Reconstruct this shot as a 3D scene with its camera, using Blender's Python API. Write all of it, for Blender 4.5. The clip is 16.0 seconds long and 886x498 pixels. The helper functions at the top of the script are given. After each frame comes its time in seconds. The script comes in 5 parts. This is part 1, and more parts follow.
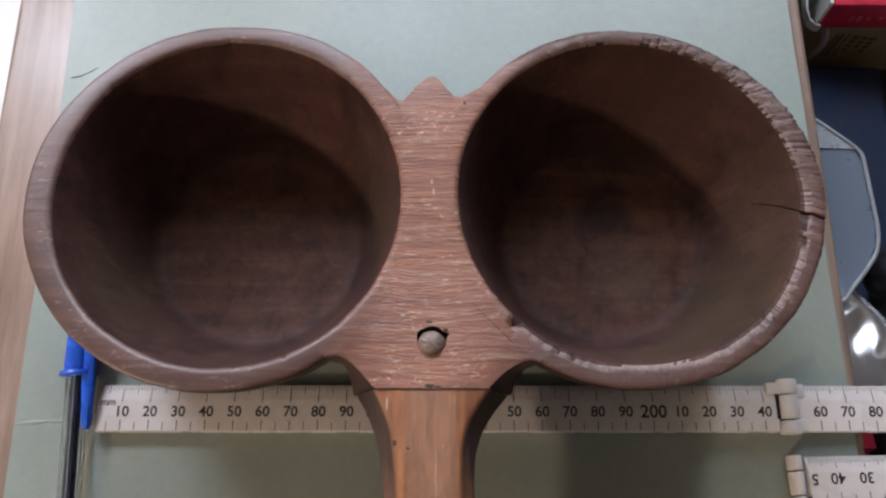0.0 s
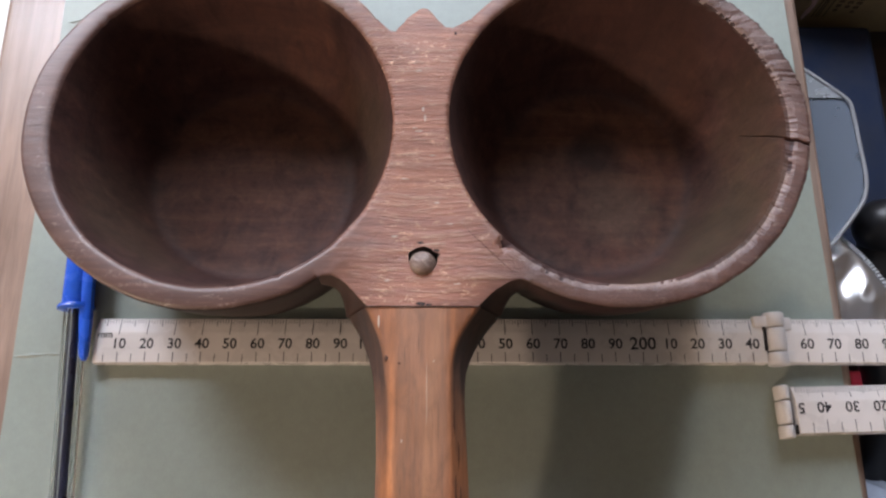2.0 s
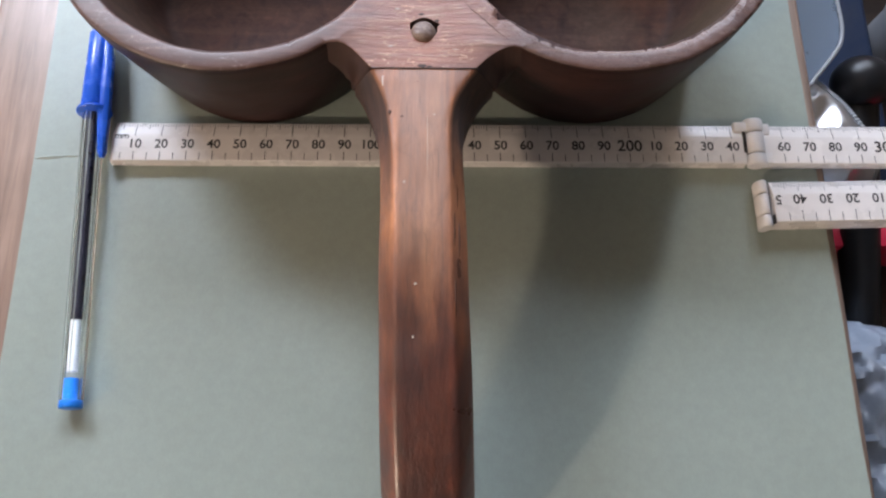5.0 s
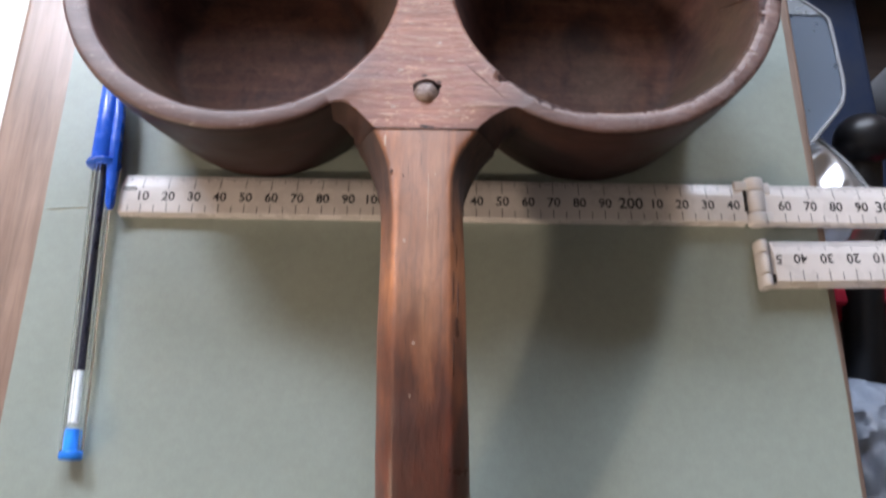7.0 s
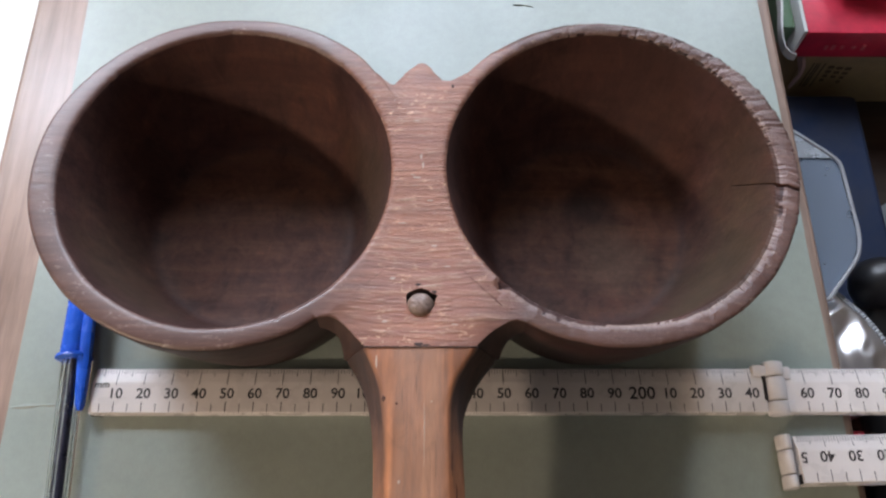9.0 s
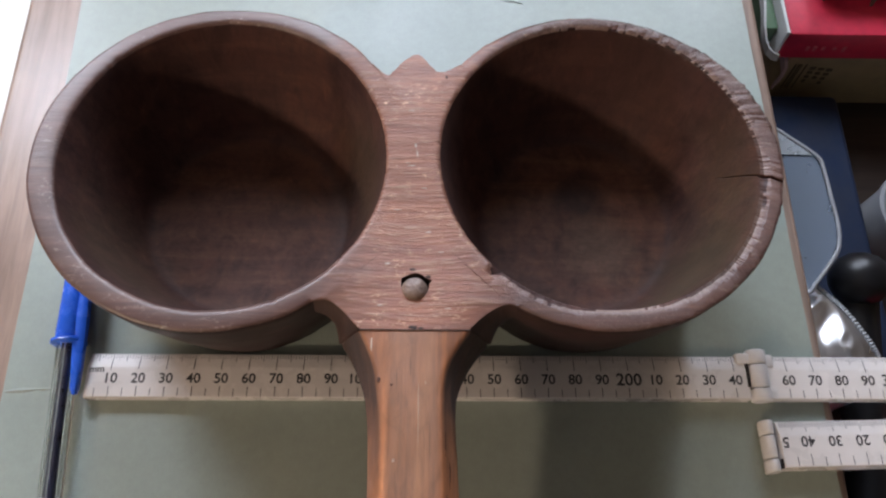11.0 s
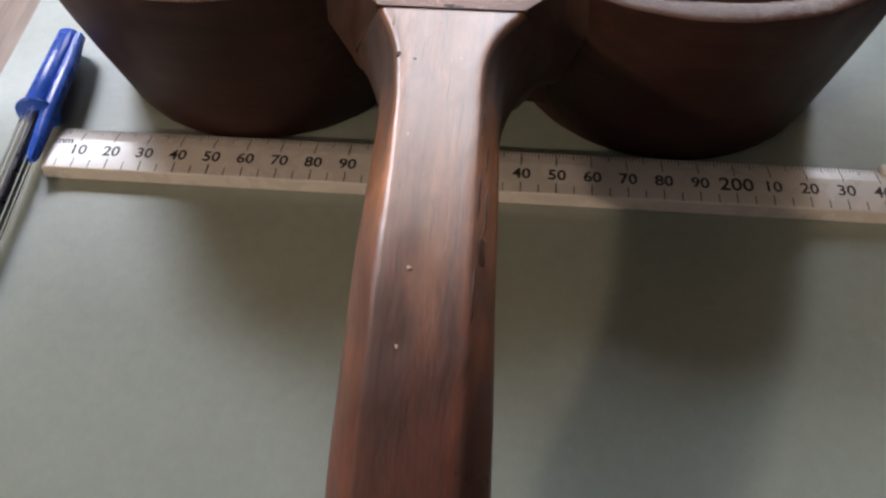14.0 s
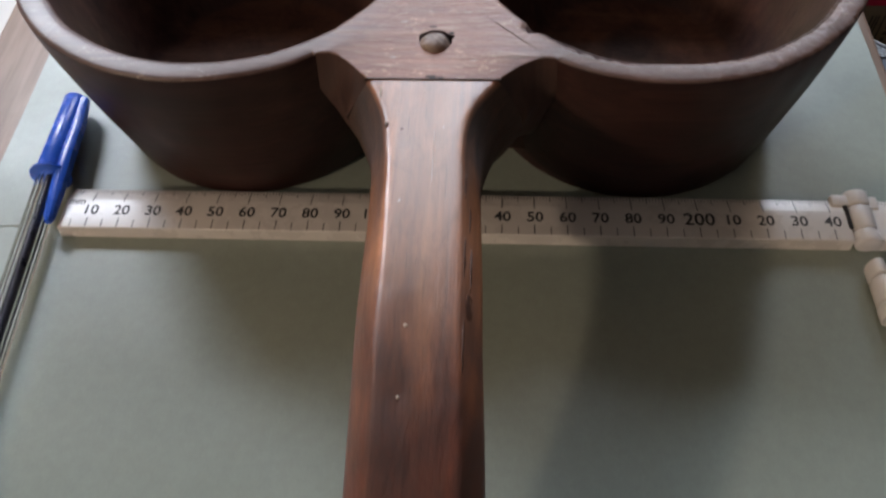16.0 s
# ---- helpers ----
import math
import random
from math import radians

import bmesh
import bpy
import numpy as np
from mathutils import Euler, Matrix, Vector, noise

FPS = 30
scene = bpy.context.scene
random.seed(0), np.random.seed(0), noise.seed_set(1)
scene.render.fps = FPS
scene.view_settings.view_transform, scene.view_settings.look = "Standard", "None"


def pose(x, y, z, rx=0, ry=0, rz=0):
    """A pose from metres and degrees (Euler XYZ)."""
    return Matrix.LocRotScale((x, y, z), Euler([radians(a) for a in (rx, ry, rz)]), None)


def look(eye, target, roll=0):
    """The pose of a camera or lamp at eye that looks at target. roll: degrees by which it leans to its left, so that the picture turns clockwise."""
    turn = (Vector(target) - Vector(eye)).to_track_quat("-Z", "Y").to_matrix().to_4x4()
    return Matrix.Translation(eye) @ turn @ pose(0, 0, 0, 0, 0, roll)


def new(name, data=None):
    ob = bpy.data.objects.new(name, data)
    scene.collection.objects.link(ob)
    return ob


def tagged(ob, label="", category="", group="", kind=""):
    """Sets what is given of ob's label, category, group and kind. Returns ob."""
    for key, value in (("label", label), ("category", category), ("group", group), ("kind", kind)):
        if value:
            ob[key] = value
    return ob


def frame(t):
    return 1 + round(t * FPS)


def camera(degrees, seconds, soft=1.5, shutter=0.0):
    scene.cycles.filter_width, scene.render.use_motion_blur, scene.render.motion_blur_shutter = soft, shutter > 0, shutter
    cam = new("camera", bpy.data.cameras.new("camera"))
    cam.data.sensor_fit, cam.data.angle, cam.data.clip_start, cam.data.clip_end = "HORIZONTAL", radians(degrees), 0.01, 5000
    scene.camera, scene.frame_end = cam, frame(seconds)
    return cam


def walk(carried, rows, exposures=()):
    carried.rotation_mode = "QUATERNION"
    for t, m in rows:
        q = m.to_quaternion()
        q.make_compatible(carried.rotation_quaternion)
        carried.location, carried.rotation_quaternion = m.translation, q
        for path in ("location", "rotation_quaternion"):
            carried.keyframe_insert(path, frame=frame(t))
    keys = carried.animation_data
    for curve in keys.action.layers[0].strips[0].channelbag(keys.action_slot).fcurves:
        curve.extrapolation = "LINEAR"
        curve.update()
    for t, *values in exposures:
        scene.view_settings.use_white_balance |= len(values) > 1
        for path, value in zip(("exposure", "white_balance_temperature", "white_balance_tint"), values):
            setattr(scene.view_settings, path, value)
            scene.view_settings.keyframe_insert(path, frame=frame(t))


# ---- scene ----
cam = camera(55.7, 16.0, soft=2.3, shutter=0.4)
PATH = [
    (0, (0.12178, -0.02819, 0.30736), (0.12453, 0.06248, 0.02141), 1.789),
    (0.5, (0.12199, -0.03360, 0.30705), (0.12486, 0.05711, 0.02111), 1.806),
    (1, (0.12273, -0.04142, 0.30737), (0.12607, 0.04970, 0.02156), 1.994),
    (1.5, (0.12506, -0.04274, 0.30542), (0.12795, 0.04821, 0.01955), 1.766),
    (2, (0.12438, -0.05235, 0.30442), (0.12734, 0.03847, 0.01852), 1.878),
    (2.5, (0.12450, -0.06154, 0.30314), (0.12848, 0.02922, 0.01723), 2.573),
    (3, (0.12375, -0.07484, 0.29903), (0.12791, 0.01517, 0.01288), 2.555),
    (3.5, (0.12178, -0.08830, 0.30029), (0.12570, 0.00406, 0.01489), 2.331),
    (4, (0.12223, -0.10993, 0.30277), (0.12745, -0.01386, 0.01862), 3.113),
    (4.5, (0.11991, -0.12696, 0.29617), (0.12476, -0.03165, 0.01175), 2.992),
    (4.7, (0.12069, -0.12989, 0.29723), (0.12619, -0.03567, 0.01247), 3.315),
    (6.8, (0.12790, -0.13679, 0.29826), (0.12939, -0.03166, 0.01729), 1.560),
    (7, (0.12608, -0.12737, 0.30195), (0.12721, -0.01995, 0.02185), 1.464),
    (7.5, (0.12565, -0.10548, 0.30179), (0.12617, 0.00706, 0.02370), 1.210),
    (8, (0.12685, -0.08273, 0.30292), (0.12761, 0.03409, 0.02660), 0.735),
    (8.5, (0.12531, -0.07382, 0.30165), (0.12717, 0.04510, 0.02623), 0.741),
    (9, (0.12519, -0.06692, 0.30225), (0.12801, 0.05363, 0.02755), 1.280),
    (9.2, (0.12793, -0.06343, 0.30123), (0.12991, 0.05375, 0.02507), 0.531),
    (11.5, (0.12057, -0.07919, 0.30582), (0.13066, 0.04313, 0.03208), 4.932),
    (12, (0.12419, -0.08475, 0.30147), (0.13317, 0.03481, 0.02647), 4.522),
    (12.5, (0.12146, -0.09794, 0.28802), (0.12437, 0.02672, 0.01516), 2.079),
    (13, (0.12589, -0.12254, 0.23289), (0.11835, 0.01403, -0.03412), -0.433),
    (13.5, (0.12571, -0.13100, 0.19597), (0.10961, 0.02374, -0.06054), -1.624),
    (14, (0.13422, -0.14880, 0.18682), (0.11536, 0.02293, -0.05844), -1.717),
    (14.5, (0.13845, -0.15851, 0.18744), (0.11975, 0.01532, -0.05635), -2.550),
    (15, (0.13634, -0.15906, 0.19061), (0.12076, 0.01540, -0.05295), -2.293),
    (15.5, (0.13429, -0.16224, 0.19570), (0.12092, 0.01299, -0.04744), -2.039),
    (16, (0.13438, -0.15109, 0.21018), (0.12003, 0.02160, -0.03472), -2.820),
]
walk(cam, [(t, look(eye, target, roll)) for t, eye, target, roll in PATH],
     [(0, -0.25, 6400, 14.5), (1.5, -0.22, 6450, 15.5), (2.0, -0.03, 6500, 16), (3.0, 0.08, 6450, 16), (4.5, 0.18, 6150, 13), (7, 0.2, 6250, 14.5), (7.5, -0.02, 6400, 14.5), (9, 0.02, 6300, 13.5), (11.5, -0.15, 6350, 14), (12.5, -0.02, 6400, 15), (13, -0.20, 6300, 12.5), (14.0, -0.40, 6750, 14), (15.5, -0.35, 6700, 13.5), (16, -0.50, 6500, 12)])

# ---- light ----
world = bpy.data.worlds.new("world")
world.use_nodes = True
scene.world = world
wn = world.node_tree.nodes
sky = wn.new("ShaderNodeTexSky")
sky.sky_type = "NISHITA"
sky.sun_disc = False
sky.sun_elevation, sky.sun_rotation = radians(35), radians(-35)
wn["Background"].inputs["Strength"].default_value = 0.05
world.node_tree.links.new(sky.outputs[0], wn["Background"].inputs["Color"])

# openings in the far wall: x from, x to, z from, z to, watts
WINDOWS = ((-0.62, -0.27, 0.410, 0.730, 11.8), (-0.096, 0.288, 0.238, 0.814, 7.0), (0.376, 0.494, 0.166, 0.610, 2.4))
WALL_Y = 0.56
WEST_X, SOUTH_Y, SIDE_X0, SIDE_X1, SIDE_Z0, SIDE_Z1 = -3.0, -2.4, -2.62, -2.32, 1.56, 1.86


def daylight(name, width, height, watts, colour, m):
    d = bpy.data.lights.new(name, "AREA")
    d.shape, d.size, d.size_y, d.energy, d.color = "RECTANGLE", width, height, watts, colour
    ob = new(name, d)
    ob.matrix_world = m


for wx0, wx1, wz0, wz1, watts in WINDOWS:
    daylight("window_daylight", wx1 - wx0 - 0.07, wz1 - wz0 - 0.07, watts, (0.80, 0.885, 1.0), pose((wx0 + wx1) / 2, WALL_Y + 0.06, (wz0 + wz1) / 2, -90, 0, 0))
daylight("side_window_daylight", SIDE_X1 - SIDE_X0 - 0.07, SIDE_Z1 - SIDE_Z0 - 0.07, 108, (1.0, 0.78, 0.56), pose((SIDE_X0 + SIDE_X1) / 2, SOUTH_Y - 0.06, (SIDE_Z0 + SIDE_Z1) / 2, 90, 0, 0))


# ---- materials ----
def material(name, colour=(0.5, 0.5, 0.5), rough=0.5, metal=0.0, spec=0.5):
    m = bpy.data.materials.new(name)
    m.use_nodes = True
    b = m.node_tree.nodes["Principled BSDF"]
    b.inputs["Base Color"].default_value = (*colour, 1)
    b.inputs["Roughness"].default_value = rough
    b.inputs["Metallic"].default_value = metal
    b.inputs["Specular IOR Level"].default_value = spec
    return m, m.node_tree.nodes, m.node_tree.links, b


def coords(n, l, scale=(1, 1, 1), rot=(0, 0, 0)):
    tc = n.new("ShaderNodeTexCoord")
    mp = n.new("ShaderNodeMapping")
    mp.inputs["Scale"].default_value = scale
    mp.inputs["Rotation"].default_value = rot
    l.new(tc.outputs["Object"], mp.inputs["Vector"])
    return mp.outputs["Vector"]


def noise_tex(n, l, vec, scale, detail=4.0, rough=0.55, distort=0.0):
    t = n.new("ShaderNodeTexNoise")
    t.inputs["Scale"].default_value = scale
    t.inputs["Detail"].default_value = detail
    t.inputs["Roughness"].default_value = rough
    t.inputs["Distortion"].default_value = distort
    l.new(vec, t.inputs["Vector"])
    return t.outputs["Fac"]


def ramp(n, l, fac, stops):
    r = n.new("ShaderNodeValToRGB")
    e = r.color_ramp.elements
    while len(e) < len(stops):
        e.new(0.5)
    for el, (p, c) in zip(e, stops):
        el.position, el.color = p, (*c, 1) if len(c) == 3 else c
    l.new(fac, r.inputs["Fac"])
    return r.outputs["Color"]


def grey(v):
    return (v, v, v)


def mix(n, l, fac, a, b, mode="MIX"):
    m = n.new("ShaderNodeMix")
    m.data_type, m.blend_type = "RGBA", mode
    for sock, v in ((m.inputs[0], fac), (m.inputs[6], a), (m.inputs[7], b)):
        if isinstance(v, (int, float)):
            sock.default_value = v
        elif isinstance(v, tuple):
            sock.default_value = (*v, 1)
        else:
            l.new(v, sock)
    return m.outputs[2]


def bump(n, l, b, height, strength, dist, chain=None):
    bp = n.new("ShaderNodeBump")
    bp.inputs["Strength"].default_value = strength
    bp.inputs["Distance"].default_value = dist
    l.new(height, bp.inputs["Height"])
    if chain is not None:
        l.new(chain, bp.inputs["Normal"])
    l.new(bp.outputs["Normal"], b.inputs["Normal"])
    return bp.outputs["Normal"]


def wood(name, dark, mid, light, axis, rough=(0.4, 0.6), grain=1.0, relief=0.5, wear=None, stain=0.55, streak=0.55):
    """Old wood with its grain along axis 0, 1 or 2."""
    m, n, l, b = material(name)
    sc = [1.0, 1.0, 1.0]
    sc[axis] = 0.06
    v = coords(n, l, tuple(sc))
    plain = coords(n, l)
    fine = noise_tex(n, l, v, 900 * grain, 6, 0.65, 0.3)
    broad = noise_tex(n, l, v, 150 * grain, 4, 0.6, 1.2)
    patch = noise_tex(n, l, plain, 28, 4, 0.6)
    colour = ramp(n, l, broad, [(0.3, dark), (0.52, mid), (0.72, light)])
    colour = mix(n, l, streak, colour, ramp(n, l, fine, [(0.32, grey(0.35)), (0.62, grey(1.0))]), "MULTIPLY")
    dirt = ramp(n, l, patch, [(0.35, grey(stain)), (0.62, grey(1.0))])
    colour = mix(n, l, 0.8, colour, dirt, "MULTIPLY")
    if wear:
        scuff = noise_tex(n, l, coords(n, l, tuple(0.5 if i == axis else 1.0 for i in range(3))), 700, 5, 0.75)
        where = noise_tex(n, l, plain, 60, 3, 0.6)
        both = n.new("ShaderNodeMath")
        both.operation = "MULTIPLY"
        l.new(ramp(n, l, scuff, [(0.56, grey(0)), (0.68, grey(0.8))]), both.inputs[0])
        l.new(ramp(n, l, where, [(0.45, grey(0)), (0.6, grey(0.8))]), both.inputs[1])
        colour = mix(n, l, both.outputs[0], colour, wear)
    l.new(colour, b.inputs["Base Color"])
    l.new(ramp(n, l, patch, [(0.3, grey(rough[0])), (0.7, grey(rough[1]))]), b.inputs["Roughness"])
    nrm = bump(n, l, b, fine, relief, 0.0004)
    nrm = bump(n, l, b, broad, relief * 0.5, 0.0008, nrm)
    return m


M_INNER = wood("cup_inside_wood", (0.056, 0.0235, 0.0205), (0.074, 0.0325, 0.0265), (0.098, 0.0455, 0.0350), 0, (0.6, 0.75), 0.5, 0.05, None, 0.75, 0.14)
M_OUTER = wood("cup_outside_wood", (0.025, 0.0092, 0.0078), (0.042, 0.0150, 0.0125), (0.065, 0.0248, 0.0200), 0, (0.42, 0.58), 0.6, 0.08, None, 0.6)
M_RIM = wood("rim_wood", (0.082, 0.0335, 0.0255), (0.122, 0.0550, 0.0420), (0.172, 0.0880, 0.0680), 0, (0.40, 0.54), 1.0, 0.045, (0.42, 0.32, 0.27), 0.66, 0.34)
# neck sides, browner than the bridge top, part of their shade in the colour
M_NECK = wood("shaded_neck_wood", (0.045, 0.018, 0.013), (0.068, 0.029, 0.021), (0.098, 0.045, 0.032), 2, (0.55, 0.7), 0.6, 0.10, None, 0.6, 0.35)
M_HANDLE = wood("handle_wood", (0.185, 0.060, 0.021), (0.34, 0.120, 0.042), (0.47, 0.190, 0.072), 1, (0.26, 0.52), 0.8, 0.22, None, 0.6, 0.5)
M_BOARD = wood("varnished_pale_wood", (0.31, 0.205, 0.155), (0.36, 0.25, 0.195), (0.40, 0.29, 0.23), 1, (0.32, 0.42), 0.3, 0.10, None, 0.8)
b = M_BOARD.node_tree.nodes["Principled BSDF"]
M_INNER.node_tree.nodes["Principled BSDF"].inputs["Specular IOR Level"].default_value = 0.3
M_OUTER.node_tree.nodes["Principled BSDF"].inputs["Specular IOR Level"].default_value = 0.3
for m in (M_RIM, M_HANDLE):
    m.node_tree.nodes["Principled BSDF"].inputs["Coat Weight"].default_value = 0.5
    m.node_tree.nodes["Principled BSDF"].inputs["Coat Roughness"].default_value = 0.36 if m is M_HANDLE else 0.42
    m.node_tree.nodes["Principled BSDF"].inputs["Specular IOR Level"].default_value = 0.8 if m is M_HANDLE else 0.55
b.inputs["Coat Weight"].default_value, b.inputs["Coat Roughness"].default_value = 0.1, 0.2
M_DESK = wood("dark_desk_wood", (0.02, 0.013, 0.01), (0.04, 0.026, 0.02), (0.06, 0.04, 0.03), 0, (0.4, 0.6), 0.4, 0.2, None, 0.7)

# the cups' floors: worn paler, dusty brown, with light from above painted in
n, l, b = M_INNER.node_tree.nodes, M_INNER.node_tree.links, M_INNER.node_tree.nodes["Principled BSDF"]
src = b.inputs["Base Color"].links[0].from_socket
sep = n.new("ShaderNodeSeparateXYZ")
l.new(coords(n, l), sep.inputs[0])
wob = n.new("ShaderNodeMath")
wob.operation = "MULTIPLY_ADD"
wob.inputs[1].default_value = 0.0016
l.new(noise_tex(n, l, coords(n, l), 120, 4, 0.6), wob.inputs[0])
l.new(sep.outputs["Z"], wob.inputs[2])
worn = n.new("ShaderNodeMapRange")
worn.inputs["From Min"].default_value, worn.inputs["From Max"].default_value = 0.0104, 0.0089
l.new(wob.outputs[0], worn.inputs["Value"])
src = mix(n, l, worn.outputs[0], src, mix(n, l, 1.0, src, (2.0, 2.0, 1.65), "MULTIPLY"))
# turning marks and blotches left by what was kept in the cups
tone = noise_tex(n, l, coords(n, l, (1, 1, 0.5)), 70, 5, 0.65, 0.8)
src = mix(n, l, 0.75, src, ramp(n, l, tone, [(0.30, (0.42, 0.38, 0.40)), (0.50, grey(0.95)), (0.72, (1.25, 1.10, 0.95))]), "MULTIPLY")


def stain(src, at, reach, ragged, colour, amount):
    """A ragged patch of another colour round a point of the wood."""
    near = n.new("ShaderNodeVectorMath")
    near.operation = "DISTANCE"
    near.inputs[1].default_value = at
    l.new(coords(n, l), near.inputs[0])
    rag = n.new("ShaderNodeMath")
    rag.operation = "MULTIPLY_ADD"
    rag.inputs[1].default_value = ragged
    l.new(noise_tex(n, l, coords(n, l), 85, 5, 0.65), rag.inputs[0])
    l.new(near.outputs["Value"], rag.inputs[2])
    fall = n.new("ShaderNodeMapRange")
    fall.inputs["From Min"].default_value, fall.inputs["From Max"].default_value = reach + ragged * 0.5, reach * 0.35 + ragged * 0.5
    fall.inputs["To Max"].default_value = amount
    l.new(rag.outputs[0], fall.inputs["Value"])
    return mix(n, l, fall.outputs[0], src, colour)


OLIVE = (0.056, 0.036, 0.019)
for at, reach, amount in (((0.226, 0.040, 0.036), 0.040, 0.80), ((0.200, 0.018, 0.034), 0.028, 0.55), ((0.236, 0.078, 0.044), 0.026, 0.45), ((0.012, 0.042, 0.030), 0.034, 0.50), ((0.100, 0.076, 0.034), 0.030, 0.55), ((0.060, 0.020, 0.034), 0.022, 0.30)):
    src = stain(src, at, reach, 0.030, OLIVE, amount)
# shade put into the colour of the right cup's brightly lit upper wall
src = stain(src, (0.205, 0.118, 0.048), 0.036, 0.030, (0.046, 0.020, 0.017), 0.7)
# spots on the cups' floors
src = stain(src, (0.186, 0.081, 0.009), 0.014, 0.014, (0.032, 0.016, 0.014), 0.75)
src = stain(src, (0.072, 0.078, 0.009), 0.008, 0.010, (0.045, 0.026, 0.020), 0.45)
src = stain(src, (0.192, 0.058, 0.009), 0.018, 0.014, (0.150, 0.100, 0.070), 0.45)
l.new(src, b.inputs["Base Color"])
rub = noise_tex(n, l, coords(n, l, (1, 1, 0.22)), 260, 5, 0.7, 0.6)
src = mix(n, l, 0.7, src, ramp(n, l, rub, [(0.28, grey(0.55)), (0.48, grey(0.95)), (0.60, grey(1.05)), (0.76, (1.75, 1.65, 1.45))]), "MULTIPLY")
rings = n.new("ShaderNodeTexWave")
rings.wave_type, rings.rings_direction = "RINGS", "Z"
rings.inputs["Scale"].default_value, rings.inputs["Distortion"].default_value, rings.inputs["Detail"].default_value = 34, 3.0, 3.0
rings.inputs["Detail Scale"].default_value = 2.5
ring_at = n.new("ShaderNodeMapping")
ring_at.inputs["Location"].default_value = (-0.186, -0.074, 0)
l.new(coords(n, l), ring_at.inputs["Vector"])
l.new(ring_at.outputs[0], rings.inputs["Vector"])
near = n.new("ShaderNodeVectorMath")
near.operation = "DISTANCE"
near.inputs[1].default_value = (0.186, 0.072, 0.009)
l.new(coords(n, l), near.inputs[0])
turned = n.new("ShaderNodeMapRange")
turned.inputs["From Min"].default_value, turned.inputs["From Max"].default_value, turned.inputs["To Max"].default_value = 0.036, 0.026, 0.32
l.new(near.outputs["Value"], turned.inputs["Value"])
l.new(mix(n, l, turned.outputs[0], src, ramp(n, l, rings.outputs["Fac"], [(0.15, grey(0.62)), (0.65, grey(1.12))]), "MULTIPLY"), b.inputs["Base Color"])
bump(n, l, b, noise_tex(n, l, coords(n, l, (0.4, 1, 1)), 420, 4, 0.6, 0.4), 0.35, 0.0006, b.inputs["Normal"].links[0].from_socket)

# the bridge between the cups is rubbed to a lighter, redder brown
n, l, b = M_RIM.node_tree.nodes, M_RIM.node_tree.links, M_RIM.node_tree.nodes["Principled BSDF"]
src = b.inputs["Base Color"].links[0].from_socket
sep = n.new("ShaderNodeSeparateXYZ")
l.new(coords(n, l), sep.inputs[0])
off = n.new("ShaderNodeMath")
off.operation = "SUBTRACT"
off.inputs[1].default_value = 0.1205
l.new(sep.outputs["X"], off.inputs[0])
ab = n.new("ShaderNodeMath")
ab.operation = "ABSOLUTE"
l.new(off.outputs[0], ab.inputs[0])
wob = n.new("ShaderNodeMath")
wob.operation = "MULTIPLY_ADD"
wob.inputs[1].default_value = 0.03
l.new(noise_tex(n, l, coords(n, l), 55, 4), wob.inputs[0])
l.new(ab.outputs[0], wob.inputs[2])
rng = n.new("ShaderNodeMapRange")
rng.inputs["From Min"].default_value, rng.inputs["From Max"].default_value = 0.050, 0.024
l.new(wob.outputs[0], rng.inputs["Value"])
l.new(mix(n, l, rng.outputs[0], src, mix(n, l, 1.0, src, (3.10, 2.68, 2.00), "MULTIPLY")), b.inputs["Base Color"])
# weathered ridges along the grain, wavy and broken, strongest on the bridge
def warped(n, l, scale, amount, bend_scale, rot=0.0):
    """Object coordinates pushed about by broad noise, so that the grain wanders."""
    tx = n.new("ShaderNodeTexNoise")
    tx.inputs["Scale"].default_value, tx.inputs["Detail"].default_value = bend_scale, 2.0
    l.new(coords(n, l, (0.6, 1, 1)), tx.inputs["Vector"])
    push = n.new("ShaderNodeVectorMath")
    push.operation = "MULTIPLY_ADD"
    push.inputs[1].default_value = (0.0, amount, 0.0)
    l.new(tx.outputs["Color"], push.inputs[0])
    l.new(coords(n, l), push.inputs[2])
    mp = n.new("ShaderNodeMapping")
    mp.inputs["Scale"].default_value, mp.inputs["Rotation"].default_value = scale, (0, 0, rot)
    l.new(push.outputs[0], mp.inputs["Vector"])
    return mp.outputs["Vector"]


ridges = noise_tex(n, l, warped(n, l, (0.075, 1, 0.6), 0.0080, 48, 0.04), 640, 3, 0.5, 0.25)
hairs = noise_tex(n, l, warped(n, l, (0.06, 1, 0.6), 0.006, 60, -0.03), 2100, 3, 0.6, 0.2)
strokes = mix(n, l, 0.5, ridges, hairs)
spread = n.new("ShaderNodeMapRange")
spread.inputs["To Min"].default_value, spread.inputs["To Max"].default_value = 0.14, 1.0
l.new(rng.outputs[0], spread.inputs["Value"])
# towards the handle the top is rubbed smoother
smooth = n.new("ShaderNodeMapRange")
smooth.inputs["From Min"].default_value, smooth.inputs["From Max"].default_value = 0.030, 0.062
smooth.inputs["To Min"].default_value = 0.42
l.new(sep.outputs["Y"], smooth.inputs["Value"])
rough_part = n.new("ShaderNodeMath")
rough_part.operation = "MULTIPLY"
l.new(spread.outputs[0], rough_part.inputs[0])
l.new(smooth.outputs[0], rough_part.inputs[1])
broken = n.new("ShaderNodeMath")
broken.operation = "MULTIPLY"
l.new(ramp(n, l, noise_tex(n, l, coords(n, l), 130, 4, 0.65), [(0.36, grey(0.15)), (0.60, grey(1.0))]), broken.inputs[0])
l.new(spread.outputs[0], broken.inputs[1])
# pale scuffs on the ridges, their highlights painted in as colour too
pale = n.new("ShaderNodeMath")
